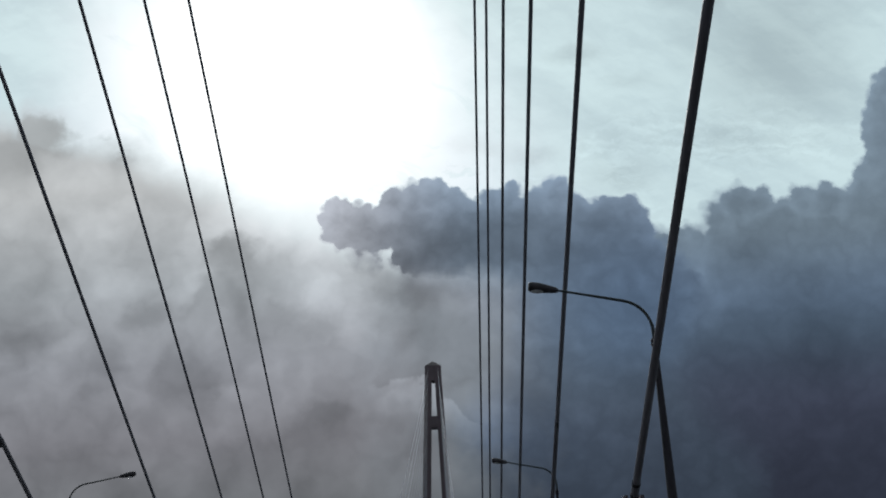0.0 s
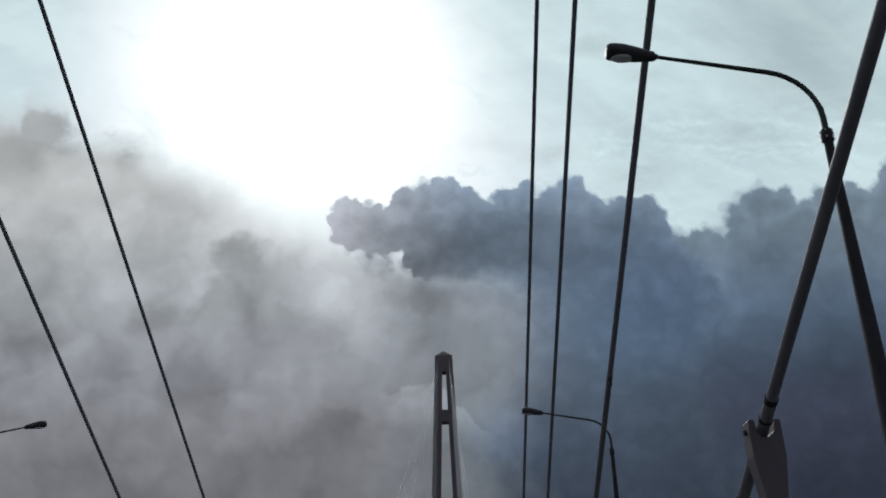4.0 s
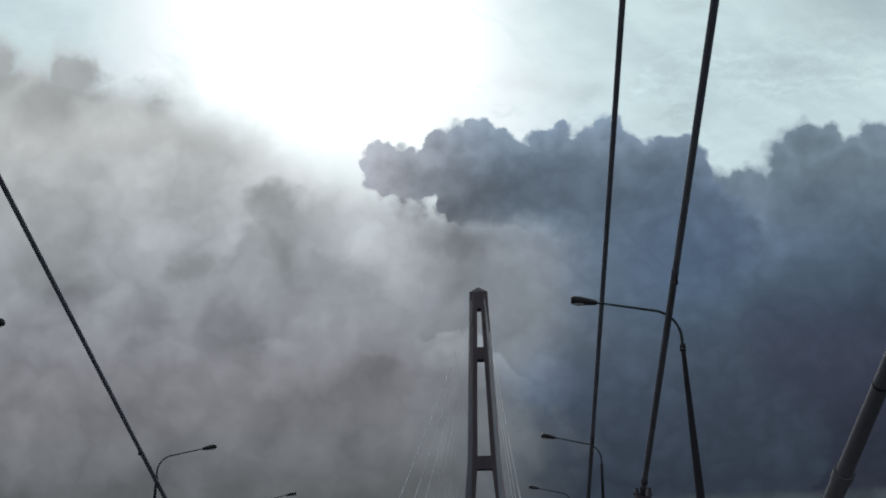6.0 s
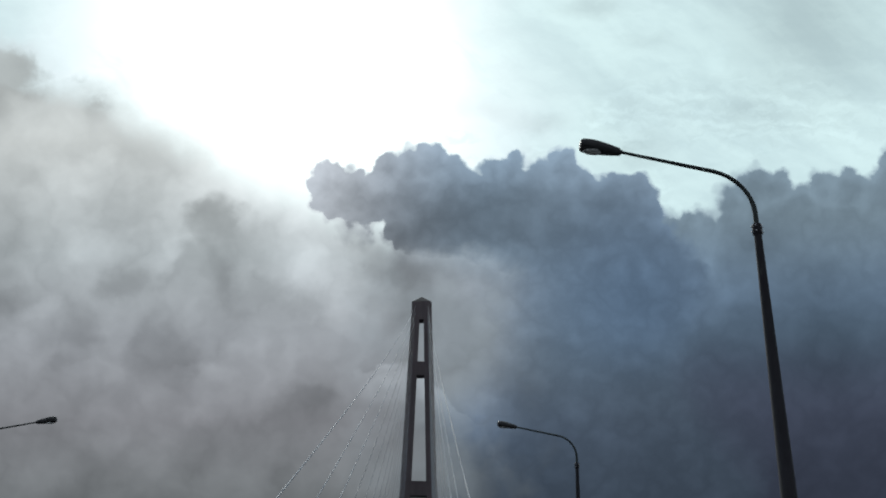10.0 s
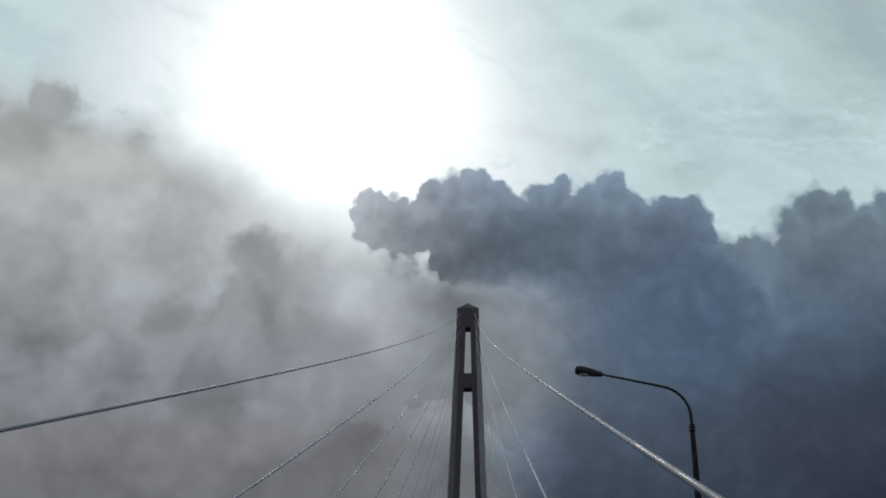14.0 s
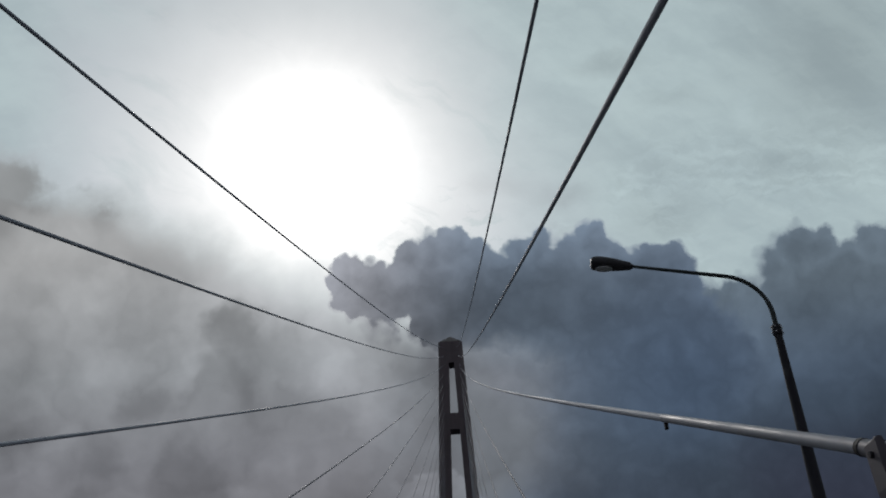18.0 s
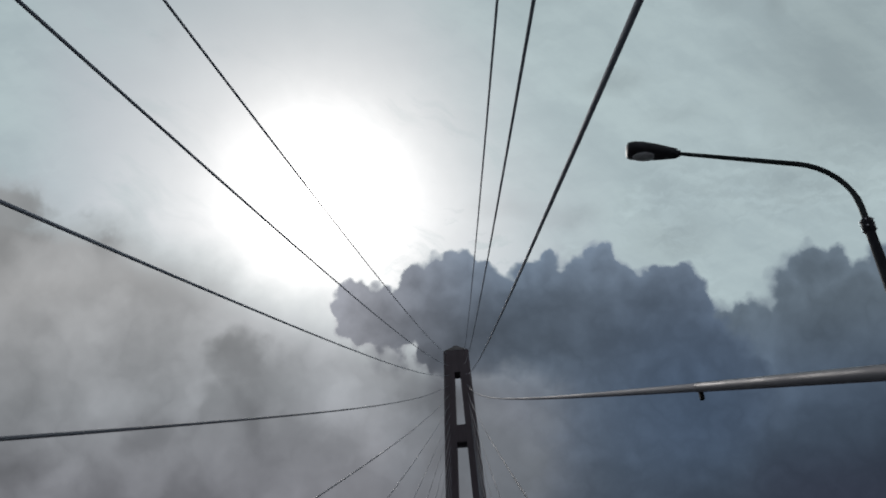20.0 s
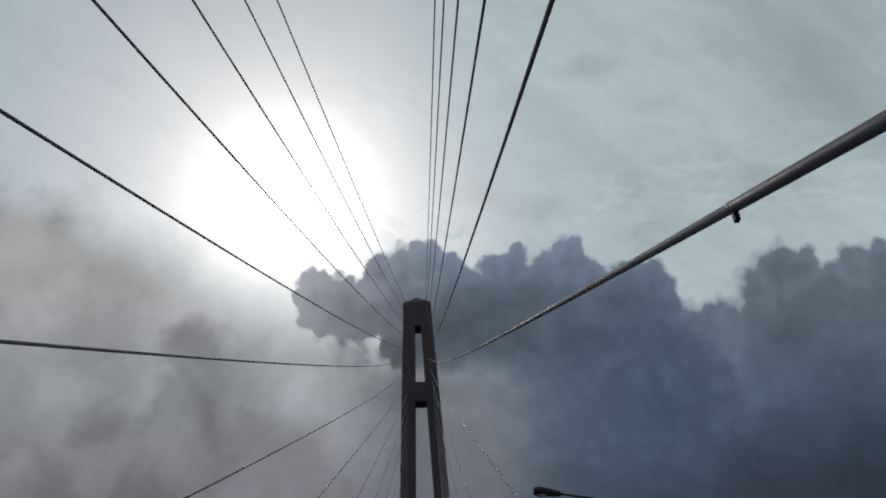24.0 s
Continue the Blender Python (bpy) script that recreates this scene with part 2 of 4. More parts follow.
# ---------------------------------------------------------------- cloud ceiling
def cloud_material():
    """Cloud layers about 1000 m up, laid out in tangent coordinates about the cloud bank's middle (one unit is 3.67 degrees)."""
    m = bpy.data.materials.new("cloud_layer")
    m.use_nodes = True
    m.cycles.emission_sampling = "NONE"
    n = Nodes(m.node_tree)
    out = n.add("ShaderNodeOutputMaterial")
    yaw, pitch, roll = radians(2.05), radians(27.21), radians(1.33)
    ahead = Vector((-math.sin(yaw) * math.cos(pitch), math.cos(yaw) * math.cos(pitch), math.sin(pitch)))
    right = Vector((math.cos(yaw), math.sin(yaw), 0))
    up = right.cross(ahead)
    side = right * math.cos(roll) + up * math.sin(roll)
    top = up * math.cos(roll) - right * math.sin(roll)
    rel = n.vec("NORMALIZE", n.vec("SUBTRACT", n.add("ShaderNodeNewGeometry").outputs["Position"], (6.9, 53.0, 1.5)))
    depth = n.vec("DOT_PRODUCT", rel, tuple(ahead))
    safe = n.math("MAXIMUM", depth, 0.2)
    u = n.math("MULTIPLY_ADD", n.math("DIVIDE", n.vec("DOT_PRODUCT", rel, tuple(side)), safe), 15.6, 7.84)
    v = n.math("MULTIPLY_ADD", n.math("DIVIDE", n.vec("DOT_PRODUCT", rel, tuple(top)), safe), -15.6, 4.41)
    p = n.xyz(u, v)

    # turbulence at three sizes
    half = (0.5, 0.5, 0.5)
    wa = n.vec("SCALE", n.vec("SUBTRACT", n.noise(p, 0.7, 2, 0.5, colour=True), half), 0.6)
    wb = n.vec("SCALE", n.vec("SUBTRACT", n.noise(p, 2.4, 3, 0.55, colour=True), half), 0.42)
    wc = n.vec("SCALE", n.vec("SUBTRACT", n.noise(p, 8.0, 3, 0.55, colour=True), half), 0.10)
    soft = n.vec("MULTIPLY", n.vec("ADD", p, n.vec("ADD", wa, wb)), (1, 1, 0))
    crisp = n.vec("MULTIPLY", n.vec("ADD", n.vec("ADD", p, wc), n.vec("ADD", n.vec("SCALE", wa, 0.2), n.vec("SCALE", wb, 0.35))), (1, 1, 0))
    lumps = n.math("SUBTRACT", n.noise(p, 2.2, 6, 0.55), 0.5)
    broad = n.math("SUBTRACT", n.noise(soft, 0.8, 3, 0.5), 0.5)
    knobs = n.add("ShaderNodeTexVoronoi", feature="SMOOTH_F1")
    n.put(knobs.inputs["Vector"], crisp)
    knobs.inputs["Scale"].default_value, knobs.inputs["Smoothness"].default_value = 4.2, 0.35
    ruffle = n.math("MULTIPLY_ADD", lumps, 0.14, n.math("MULTIPLY", n.math("SUBTRACT", 0.40, knobs.outputs["Distance"]), 0.17))
    creases = n.math("SUBTRACT", n.math("ABSOLUTE", n.math("SUBTRACT", n.noise(soft, 0.62, 3, 0.45), 0.5)), 0.075)
    folds = n.math("SUBTRACT", n.math("ABSOLUTE", n.math("SUBTRACT", n.noise(crisp, 1.5, 4, 0.5), 0.5)), 0.075)

    def blob(at, cx, cy, rx, ry):
        d = n.vec("LENGTH", n.vec("MULTIPLY", n.vec("SUBTRACT", at, (cx, cy, 0)), (1 / rx, 1 / ry, 1)))
        return n.math("MULTIPLY", n.math("SUBTRACT", 1.0, d), min(rx, ry))

    def union(blobs, at, k):
        total = None
        for b in blobs:
            d = blob(at, *b)
            total = d if total is None else n.math("SMOOTH_MAX", total, d, k)
        return total

    def dabs(items, at):
        """Sum of soft dabs: middle, radii, strength."""
        total = None
        for cx, cy, rx, ry, s in items:
            d = n.vec("LENGTH", n.vec("MULTIPLY", n.vec("SUBTRACT", at, (cx, cy, 0)), (1 / rx, 1 / ry, 1)))
            g = n.step(d, 1.0, 0.0, 0.0, s)
            total = g if total is None else n.math("ADD", total, g)
        return total

    def billows(tone, items, at, sharp=0.16, tail=0.9):
        """Lay cloud heads over a tone one after the other: clear ragged crown, underside melting away; each scales the tone by k and thins to a paler rim."""
        for cx, cy, rx, ry, k in items:
            local = n.vec("MULTIPLY", n.vec("SUBTRACT", at, (cx, cy, 0)), (1 / rx, 1 / ry, 1))
            e = n.math("MULTIPLY_ADD", n.math("SUBTRACT", 1.0, n.vec("LENGTH", local)), min(rx, ry), n.math("MULTIPLY", ruffle, 0.8))
            below = n.step(n.vec("DOT_PRODUCT", local, (0, 1, 0)), -0.6, tail, 1.0, 0.0)
            cover = n.math("MULTIPLY", n.step(e, -0.03, sharp), below)
            rim = n.step(e, 0.0, 0.42, 1.10, 1.0)
            tone = n.math("MULTIPLY", tone, n.math("MULTIPLY_ADD", cover, n.math("MULTIPLY_ADD", rim, k, -1.0), 1.0))
        return tone

    def ramp(x, lo, hi, stops):
        """A curve through (x, value) stops."""
        r = n.add("ShaderNodeValToRGB")
        n.put(r.inputs[0], n.math("DIVIDE", n.math("SUBTRACT", x, lo), hi - lo, clamp=True))
        while len(r.color_ramp.elements) < len(stops):
            r.color_ramp.elements.new(0.5)
        for e, (at, val) in zip(r.color_ramp.elements, stops):
            e.position = (at - lo) / (hi - lo)
            e.color = (val, val, val, 1) if isinstance(val, float) else (*val, 1)
        return r.outputs[0]

    # ---- high thin streaks and ripples
    ragged = n.vec("ADD", soft, wa)
    lit = n.vec("LENGTH", n.vec("MULTIPLY", n.vec("SUBTRACT", ragged, (5.45, 1.2, 0)), (1 / 4.2, 1 / 4.6, 1)))
    clear = n.step(lit, 1.0, 0.15, 1.0, 0.15)
    bent = n.vec("ADD", p, n.vec("SCALE", wa, 1.3))
    fibres = n.xyz(n.math("MULTIPLY", n.vec("DOT_PRODUCT", bent, (0.80, 0.60, 0)), 0.32), n.math("MULTIPLY", n.vec("DOT_PRODUCT", bent, (-0.60, 0.80, 0)), 1.25))
    rippled = n.vec("MULTIPLY", n.vec("ADD", p, n.vec("ADD", wb, wc)), (1.3, 3.6, 0))
    ripples = n.math("MULTIPLY", n.step(n.noise(rippled, 1.0, 5, 0.6), 0.42, 0.72), n.step(v, 0.8, 3.2, 0.0, 0.5))
    cirrus = n.math("MULTIPLY", n.step(n.noise(fibres, 1.2, 7, 0.6), 0.42, 0.72), n.step(v, 3.9, 1.0, 0.8, 0.55))
    far_up = n.step(v, 0.8, -4.5, 0.15, 0.8)
    far_right = n.step(n.vec("DOT_PRODUCT", ragged, (0.9, -0.35, 0)), 5.6, 9.6, 0.0, 0.8)
    far_left = n.step(n.vec("DOT_PRODUCT", ragged, (1.0, 0.25, 0)), 3.6, 0.2, 0.0, 0.75)
    thin = n.math("MAXIMUM", n.math("MAXIMUM", n.math("MAXIMUM", cirrus, ripples), far_left), n.math("MAXIMUM", far_up, far_right))
    thin = n.math("MULTIPLY", thin, clear)
    wisps = n.math("ADD", n.math("MULTIPLY", n.noise(fibres, 0.7, 6, 0.55), 0.7), n.math("MULTIPLY", n.noise(rippled, 0.8, 5, 0.6), 0.3))
    thin_col = n.mix(n.step(wisps, 0.34, 0.64), (0.385, 0.50, 0.52), (0.48, 0.615, 0.625))
    tone = dabs([(3.7, -0.9, 0.45, 0.8, -0.16), (13.2, -0.9, 0.7, 0.6, -0.12), (14.1, -0.8, 0.35, 0.6, -0.15), (9.0, 2.35, 1.0, 0.32, -0.30), (10.2, 2.55, 0.9, 0.26, -0.22), (8.6, 2.75, 0.8, 0.22, -0.18),
                 (11.9, 3.1, 1.2, 0.6, -0.15), (11.2, 0.4, 1.0, 0.35, -0.18), (12.3, 1.0, 0.9, 0.35, -0.10), (13.5, 1.3, 0.3, 0.5, 0.08), (9.2, 0.8, 2.2, 1.8, 0.08), (15.2, 0.6, 2.8, 2.6, -0.26), (15.5, -2.2, 3.5, 3.0, -0.16), (14.2, 2.3, 0.8, 0.4, -0.08)], soft)
    scales = n.noise(n.vec("MULTIPLY", rippled, (1.7, 1.6, 0)), 1.0, 4, 0.6)
    mackerel = n.math("MULTIPLY", n.math("SUBTRACT", n.step(scales, 0.35, 0.68), 0.5), n.math("MULTIPLY", n.step(v, 0.8, 2.6, 0.02, 0.16), n.step(n.noise(p, 0.7, 2, 0.5), 0.40, 0.64)))
    thin_col = n.vec("SCALE", thin_col, n.math("ADD", n.math("ADD", 1.0, tone), mackerel))

    # ---- grey veil: its upper edge slopes down from the far left to the nose of the bank
    brink = ramp(u, -4.0, 12.0, [(-4.0, 0.02), (0.0, 0.13), (2.5, 0.20), (4.0, 0.27), (5.8, 0.35), (7.4, 0.40), (7.9, 0.43), (9.4, 0.45), (11.2, 0.46), (12.0, 0.62)])
    rise = n.math("ADD", n.math("SUBTRACT", v, n.math("MULTIPLY", brink, 10.0)), n.math("ADD", n.math("MULTIPLY", broad, 0.9), n.math("MULTIPLY", lumps, 0.5)))
    haze_w = n.step(u, 1.0, 5.0, 0.55, 1.0)
    veil_mask = n.step(rise, n.math("MULTIPLY", haze_w, -0.75), haze_w)
    crowns = n.math("ADD", union([(0.85, 1.75, 0.85, 0.72), (0.3, 2.3, 0.8, 0.7), (2.0, 1.85, 0.5, 0.24), (2.4, 2.4, 0.45, 0.5), (-0.8, 1.5, 0.9, 0.8)], soft, 0.15), n.math("MULTIPLY", lumps, 0.4))
    crown_mask = n.step(crowns, -0.10, 0.45, 0.0, 0.95)
    veil_mask = n.math("MAXIMUM", veil_mask, crown_mask)
    grey = ramp(v, -3.0, 12.0, [(-3.0, 0.44), (1.0, 0.44), (2.0, 0.42), (3.0, 0.41), (4.0, 0.375), (5.0, 0.315), (6.0, 0.25), (7.0, 0.20), (8.0, 0.162), (9.0, 0.132), (10.0, 0.098), (11.5, 0.07)])
    grey = n.math("ADD", grey, dabs([(5.5, 3.5, 2.2, 1.5, 0.28), (6.3, 4.9, 1.0, 1.1, 0.13), (3.6, 4.8, 1.1, 0.9, 0.07), (6.5, 5.7, 1.3, 1.1, 0.06), (7.4, 6.2, 1.2, 1.2, 0.015), (8.2, 5.7, 1.7, 1.4, -0.085), (7.75, 5.1, 0.8, 0.55, -0.075), (8.8, 7.6, 0.9, 0.8, 0.03),
                                     (0.2, 4.6, 2.2, 1.8, -0.055), (0.6, 6.0, 1.6, 1.0, -0.03), (2.8, 5.5, 0.9, 0.5, -0.03), (2.9, 2.6, 1.2, 0.7, 0.06), (6.2, 7.8, 0.9, 0.7, -0.02)], soft))
    heads = [(4.45, 4.6, 0.72, 0.9, 0.58), (4.2, 5.8, 1.0, 1.2, 0.68), (5.22, 5.3, 0.26, 0.34, 0.82), (2.85, 5.7, 0.8, 0.5, 0.80), (0.55, 5.95, 1.1, 0.46, 0.74), (1.55, 6.15, 0.6, 0.40, 1.18), (2.25, 6.65, 0.8, 0.5, 0.80),
             (0.7, 6.8, 0.8, 0.5, 1.08), (1.7, 7.05, 0.6, 0.4, 0.80), (2.3, 7.35, 0.8, 0.5, 1.14), (3.5, 7.0, 0.9, 0.9, 0.82), (4.4, 7.35, 0.6, 0.5, 1.10), (5.2, 7.2, 0.8, 0.7, 0.95), (6.2, 7.8, 0.7, 0.7, 0.80)]
    grey = billows(grey, heads, soft, 0.34, 0.9)
    low_heads = [(1.2, 3.6, 0.7, 0.4, 0.92), (2.45, 3.4, 0.5, 0.35, 1.06), (3.3, 3.7, 0.6, 0.35, 0.94), (0.4, 4.0, 0.7, 0.3, 0.92), (1.0, 8.3, 0.9, 0.5, 0.90), (3.0, 8.5, 1.0, 0.45, 1.08), (4.8, 8.7, 1.0, 0.5, 0.88), (6.6, 8.8, 0.8, 0.5, 0.92),
                 (0.9, 9.7, 1.2, 0.45, 0.86), (3.4, 9.8, 1.4, 0.4, 0.90), (5.8, 10.0, 1.0, 0.35, 0.88)]
    grey = billows(grey, low_heads, soft, 0.35)
    # bright cumulus heads far off beside the pylon
    grey = billows(grey, [(7.3, 7.9, 0.6, 0.5, 0.86), (8.3, 8.4, 0.7, 0.5, 0.88)], soft, 0.3)
    crest = ramp(u, 6.8, 10.0, [(6.8, 0.73), (7.1, 0.715), (7.3, 0.70), (7.7, 0.69), (8.1, 0.695), (8.4, 0.73), (8.8, 0.775), (9.3, 0.82), (9.6, 0.87), (10.0, 0.98)])
    heap = n.math("ADD", n.math("MULTIPLY_ADD", crest, -10.0, v), n.math("MULTIPLY_ADD", ruffle, 2.0, n.math("MULTIPLY_ADD", lumps, 0.5, n.math("MULTIPLY", broad, 0.5))))
    glint = n.math("MULTIPLY", n.step(heap, -0.06, 0.08), n.math("MULTIPLY", n.step(heap, 0.08, 0.75, 0.38, 0.0), n.math("MULTIPLY", n.step(n.math("MULTIPLY_ADD", broad, 0.6, u), 6.9, 7.5), n.step(u, 9.9, 9.2))))
    grey = n.math("MULTIPLY", grey, n.math("ADD", 1.0, glint))
    grey = n.math("MULTIPLY", grey, n.math("MULTIPLY_ADD", broad, n.step(v, 1.0, 5.0, 0.30, 0.62), n.math("MULTIPLY_ADD", lumps, 0.22, n.math("MULTIPLY_ADD", creases, n.step(v, 2.0, 5.0, 0.4, 1.15), 1.0))))
    grey = n.math("MULTIPLY", grey, n.math("MULTIPLY_ADD", crown_mask, n.step(v, 3.2, 2.2, 0.0, -0.30), 1.0))
    tint = ramp(v, 0.0, 10.0, [(0.0, (0.93, 1.0, 1.02)), (3.0, (0.955, 1.0, 1.01)), (5.0, (0.92, 1.0, 1.06)), (6.5, (0.945, 1.0, 1.10)), (8.0, (0.98, 1.0, 1.10)), (10.0, (0.92, 1.0, 1.06))])
    tint = n.mix(n.step(n.math("MULTIPLY_ADD", broad, 2.0, u), 6.4, 9.2), tint, (0.87, 1.0, 1.12))
    veil_col = n.vec("SCALE", tint, grey)

    # ---- the bank behind, to the right of the notch
    far_bank = [(12.6, 4.72, 0.80, 0.56), (13.05, 4.62, 0.6, 0.50), (12.7, 5.2, 1.2, 0.8), (13.35, 4.5, 0.45, 0.42), (13.75, 4.0, 0.40, 0.52), (14.2, 3.72, 0.46, 0.48), (14.65, 3.72, 0.40, 0.42), (15.1, 4.1, 0.5, 0.5), (15.5, 3.72, 0.36, 0.42), (16.0, 3.8, 0.45, 0.5), (17.9, 2.3, 1.1, 1.7),
                (14.6, 4.6, 1.7, 0.8), (14.0, 5.8, 1.8, 1.5), (15.6, 6.2, 3.0, 2.4), (15.0, 8.8, 6.0, 3.0), (18.3, 5.0, 2.3, 3.0), (21.5, 5.0, 3.4, 5.0)]
    back = n.math("ADD", union(far_bank, crisp, 0.16), ruffle)
    back_soft = n.math("ADD", 0.08, dabs([(13.0, 4.4, 0.9, 0.6, 0.10), (13.6, 3.9, 0.6, 0.8, 0.22), (14.0, 3.3, 0.7, 0.5, 0.12)], p))
    back_mask = n.math("MULTIPLY", n.step(back, -0.05, back_soft), n.step(u, 11.0, 11.9))
    dim = ramp(v, 1.0, 11.0, [(1.0, 0.20), (3.3, 0.178), (4.0, 0.158), (4.8, 0.142), (5.5, 0.120), (6.2, 0.085), (7.0, 0.056), (8.0, 0.038), (9.0, 0.029), (11.0, 0.023)])
    dim = n.math("ADD", dim, dabs([(13.2, 5.0, 0.7, 0.9, 0.05), (13.6, 5.7, 0.5, 0.9, 0.02), (14.4, 4.7, 0.7, 0.7, -0.03), (15.6, 6.3, 1.6, 1.5, -0.014)], soft))
    dim = billows(dim, [(13.75, 4.15, 0.5, 0.6, 1.05), (14.25, 3.85, 0.5, 0.55, 0.85), (15.0, 4.35, 0.55, 0.6, 0.88), (15.55, 3.95, 0.42, 0.5, 1.02), (14.2, 5.0, 0.8, 0.6, 0.94), (15.2, 5.5, 0.9, 0.7, 0.88), (14.3, 6.3, 0.9, 0.7, 0.95)], crisp, 0.3)
    dim = n.math("MULTIPLY", dim, n.math("MULTIPLY_ADD", n.step(back, 0.0, 0.35, 1.0, 0.0), 0.25, n.math("MULTIPLY_ADD", broad, 0.30, n.math("MULTIPLY_ADD", folds, 0.8, 1.0))))
    back_tint = n.mix(n.step(v, 4.0, 6.0), (0.74, 1.0, 1.24), (0.68, 1.0, 1.45))
    back_tint = n.mix(n.step(v, 6.2, 8.0), back_tint, (0.82, 1.0, 1.55))
    back_col = n.vec("SCALE", back_tint, dim)

    # ---- the bank in front: nose, towers and the broad body below
    nose = [(6.42, 3.74, 0.36, 0.40), (6.62, 3.70, 0.46, 0.38), (6.95, 3.95, 0.55, 0.50), (6.5, 4.08, 0.36, 0.26), (6.82, 4.45, 0.20, 0.50), (7.12, 4.5, 0.16, 0.5)]
    towers = [(7.55, 3.45, 0.34, 0.36), (7.9, 3.45, 0.40, 0.46), (8.28, 3.40, 0.44, 0.48), (8.65, 3.55, 0.32, 0.42), (9.1, 3.85, 0.5, 0.45), (9.45, 3.52, 0.28, 0.40), (9.78, 3.42, 0.30, 0.40), (10.3, 3.6, 0.36, 0.40),
              (10.72, 3.45, 0.40, 0.46), (11.05, 3.75, 0.4, 0.4), (11.6, 3.88, 0.5, 0.45), (12.05, 3.85, 0.38, 0.44), (12.25, 4.2, 0.34, 0.42)]
    body = [(7.5, 4.0, 0.9, 0.42), (8.2, 4.0, 1.1, 0.62), (9.9, 3.98, 1.5, 0.60), (11.5, 4.2, 1.0, 0.60), (9.6, 4.55, 1.9, 0.85), (7.82, 4.6, 0.42, 0.5), (8.35, 4.6, 0.75, 0.75), (11.0, 4.9, 1.8, 1.2), (8.1, 5.1, 0.62, 0.8), (8.9, 5.9, 1.2, 1.2),
            (9.4, 5.2, 1.3, 0.7), (9.4, 6.0, 1.3, 1.3), (9.6, 7.4, 1.3, 1.5), (10.6, 6.6, 2.3, 2.6), (12.2, 6.2, 1.5, 1.9), (11.8, 8.8, 3.0, 2.6), (10.2, 9.0, 2.2, 2.2)]
    front = n.math("ADD", union(nose + towers + body, crisp, 0.15), ruffle)
    hazy = n.math("ADD", 0.055, n.math("ADD", dabs([(12.9, 5.2, 0.8, 1.0, 0.30), (13.9, 7.6, 2.4, 2.6, 2.2)], p), dabs([(6.9, 4.65, 0.5, 0.5, 0.25), (7.6, 5.15, 0.9, 0.7, 0.35)], soft)))
    front_mask = n.step(front, -0.05, hazy)
    # its underside dissolves towards the pylon
    ebb = n.math("ADD", v, n.math("MULTIPLY_ADD", lumps, 0.9, n.math("MULTIPLY", broad, 0.8)))
    ebb = n.math("MULTIPLY", n.step(ebb, 4.7, 6.1), n.step(n.math("MULTIPLY_ADD", broad, 3.0, u), 10.2, 8.0))
    front_mask = n.math("MULTIPLY", front_mask, n.math("SUBTRACT", 1.0, ebb))
    deep = ramp(v, 1.0, 11.0, [(1.0, 0.24), (2.9, 0.22), (3.4, 0.175), (3.8, 0.135), (4.2, 0.115), (4.6, 0.110), (5.0, 0.118), (5.5, 0.122), (6.0, 0.114), (7.0, 0.092), (8.0, 0.070), (9.0, 0.048), (10.0, 0.034)])
    deep = n.math("ADD", deep, dabs([(6.3, 3.9, 1.7, 1.3, 0.17), (7.9, 3.5, 1.2, 1.1, 0.04), (9.0, 5.3, 1.6, 1.0, 0.05), (8.8, 6.5, 1.7, 1.7, 0.085), (9.0, 7.8, 1.2, 1.0, 0.05), (10.1, 6.2, 1.4, 1.6, 0.02),
                                     (12.4, 5.6, 1.3, 1.3, -0.018), (12.9, 7.8, 2.4, 2.0, -0.016), (8.1, 5.0, 0.7, 0.5, 0.03)], soft))
    puffs = [(8.3, 3.52, 0.48, 0.56, 1.04), (9.6, 3.7, 0.62, 0.5, 1.06), (9.95, 4.0, 0.6, 0.5, 0.94), (10.6, 3.68, 0.55, 0.52, 1.04), (11.4, 4.1, 0.6, 0.5, 0.93), (12.0, 4.05, 0.5, 0.5, 1.10), (7.7, 3.85, 0.6, 0.5, 1.0), (6.6, 3.85, 0.5, 0.5, 1.03),
             (7.1, 4.15, 0.5, 0.4, 0.92), (8.6, 4.3, 0.8, 0.5, 0.94), (10.8, 4.8, 1.0, 0.7, 0.95), (9.6, 5.6, 0.9, 0.8, 1.05), (11.6, 5.6, 0.9, 0.9, 0.93), (10.6, 6.9, 0.9, 0.7, 0.93), (12.0, 7.2, 1.0, 0.8, 0.92)]
    deep = billows(deep, puffs, crisp, 0.35)
    deep = n.math("MULTIPLY", deep, n.math("MULTIPLY_ADD", n.math("MULTIPLY", n.step(front, 0.0, 0.38, 1.0, 0.0), n.step(v, 5.4, 4.6)), 0.32, n.math("MULTIPLY_ADD", broad, 0.30, n.math("MULTIPLY_ADD", folds, 1.05, 1.0))))
    front_tint = n.mix(n.step(n.math("MULTIPLY_ADD", n.step(v, 4.6, 5.6), -1.6, u), 6.4, 9.6), (0.93, 1.0, 1.12), (0.745, 1.0, 1.31))
    front_tint = n.mix(dabs([(12.2, 5.9, 3.2, 3.0, 0.9)], p), front_tint, (0.64, 1.0, 1.56))
    front_tint = n.mix(n.step(v, 6.6, 8.4), front_tint, (0.73, 1.0, 1.45))
    front_col = n.vec("SCALE", front_tint, deep)

    # ---- all layers, far to near; a low dark deck over the far shore
    low = n.math("MULTIPLY", n.step(n.math("ADD", v, n.math("MULTIPLY", lumps, 0.22)), 10.2, 10.42), n.step(u, 8.4, 10.4))
    col = n.mix(veil_mask, thin_col, veil_col)
    col = n.mix(back_mask, col, back_col)
    col = n.mix(front_mask, col, front_col)
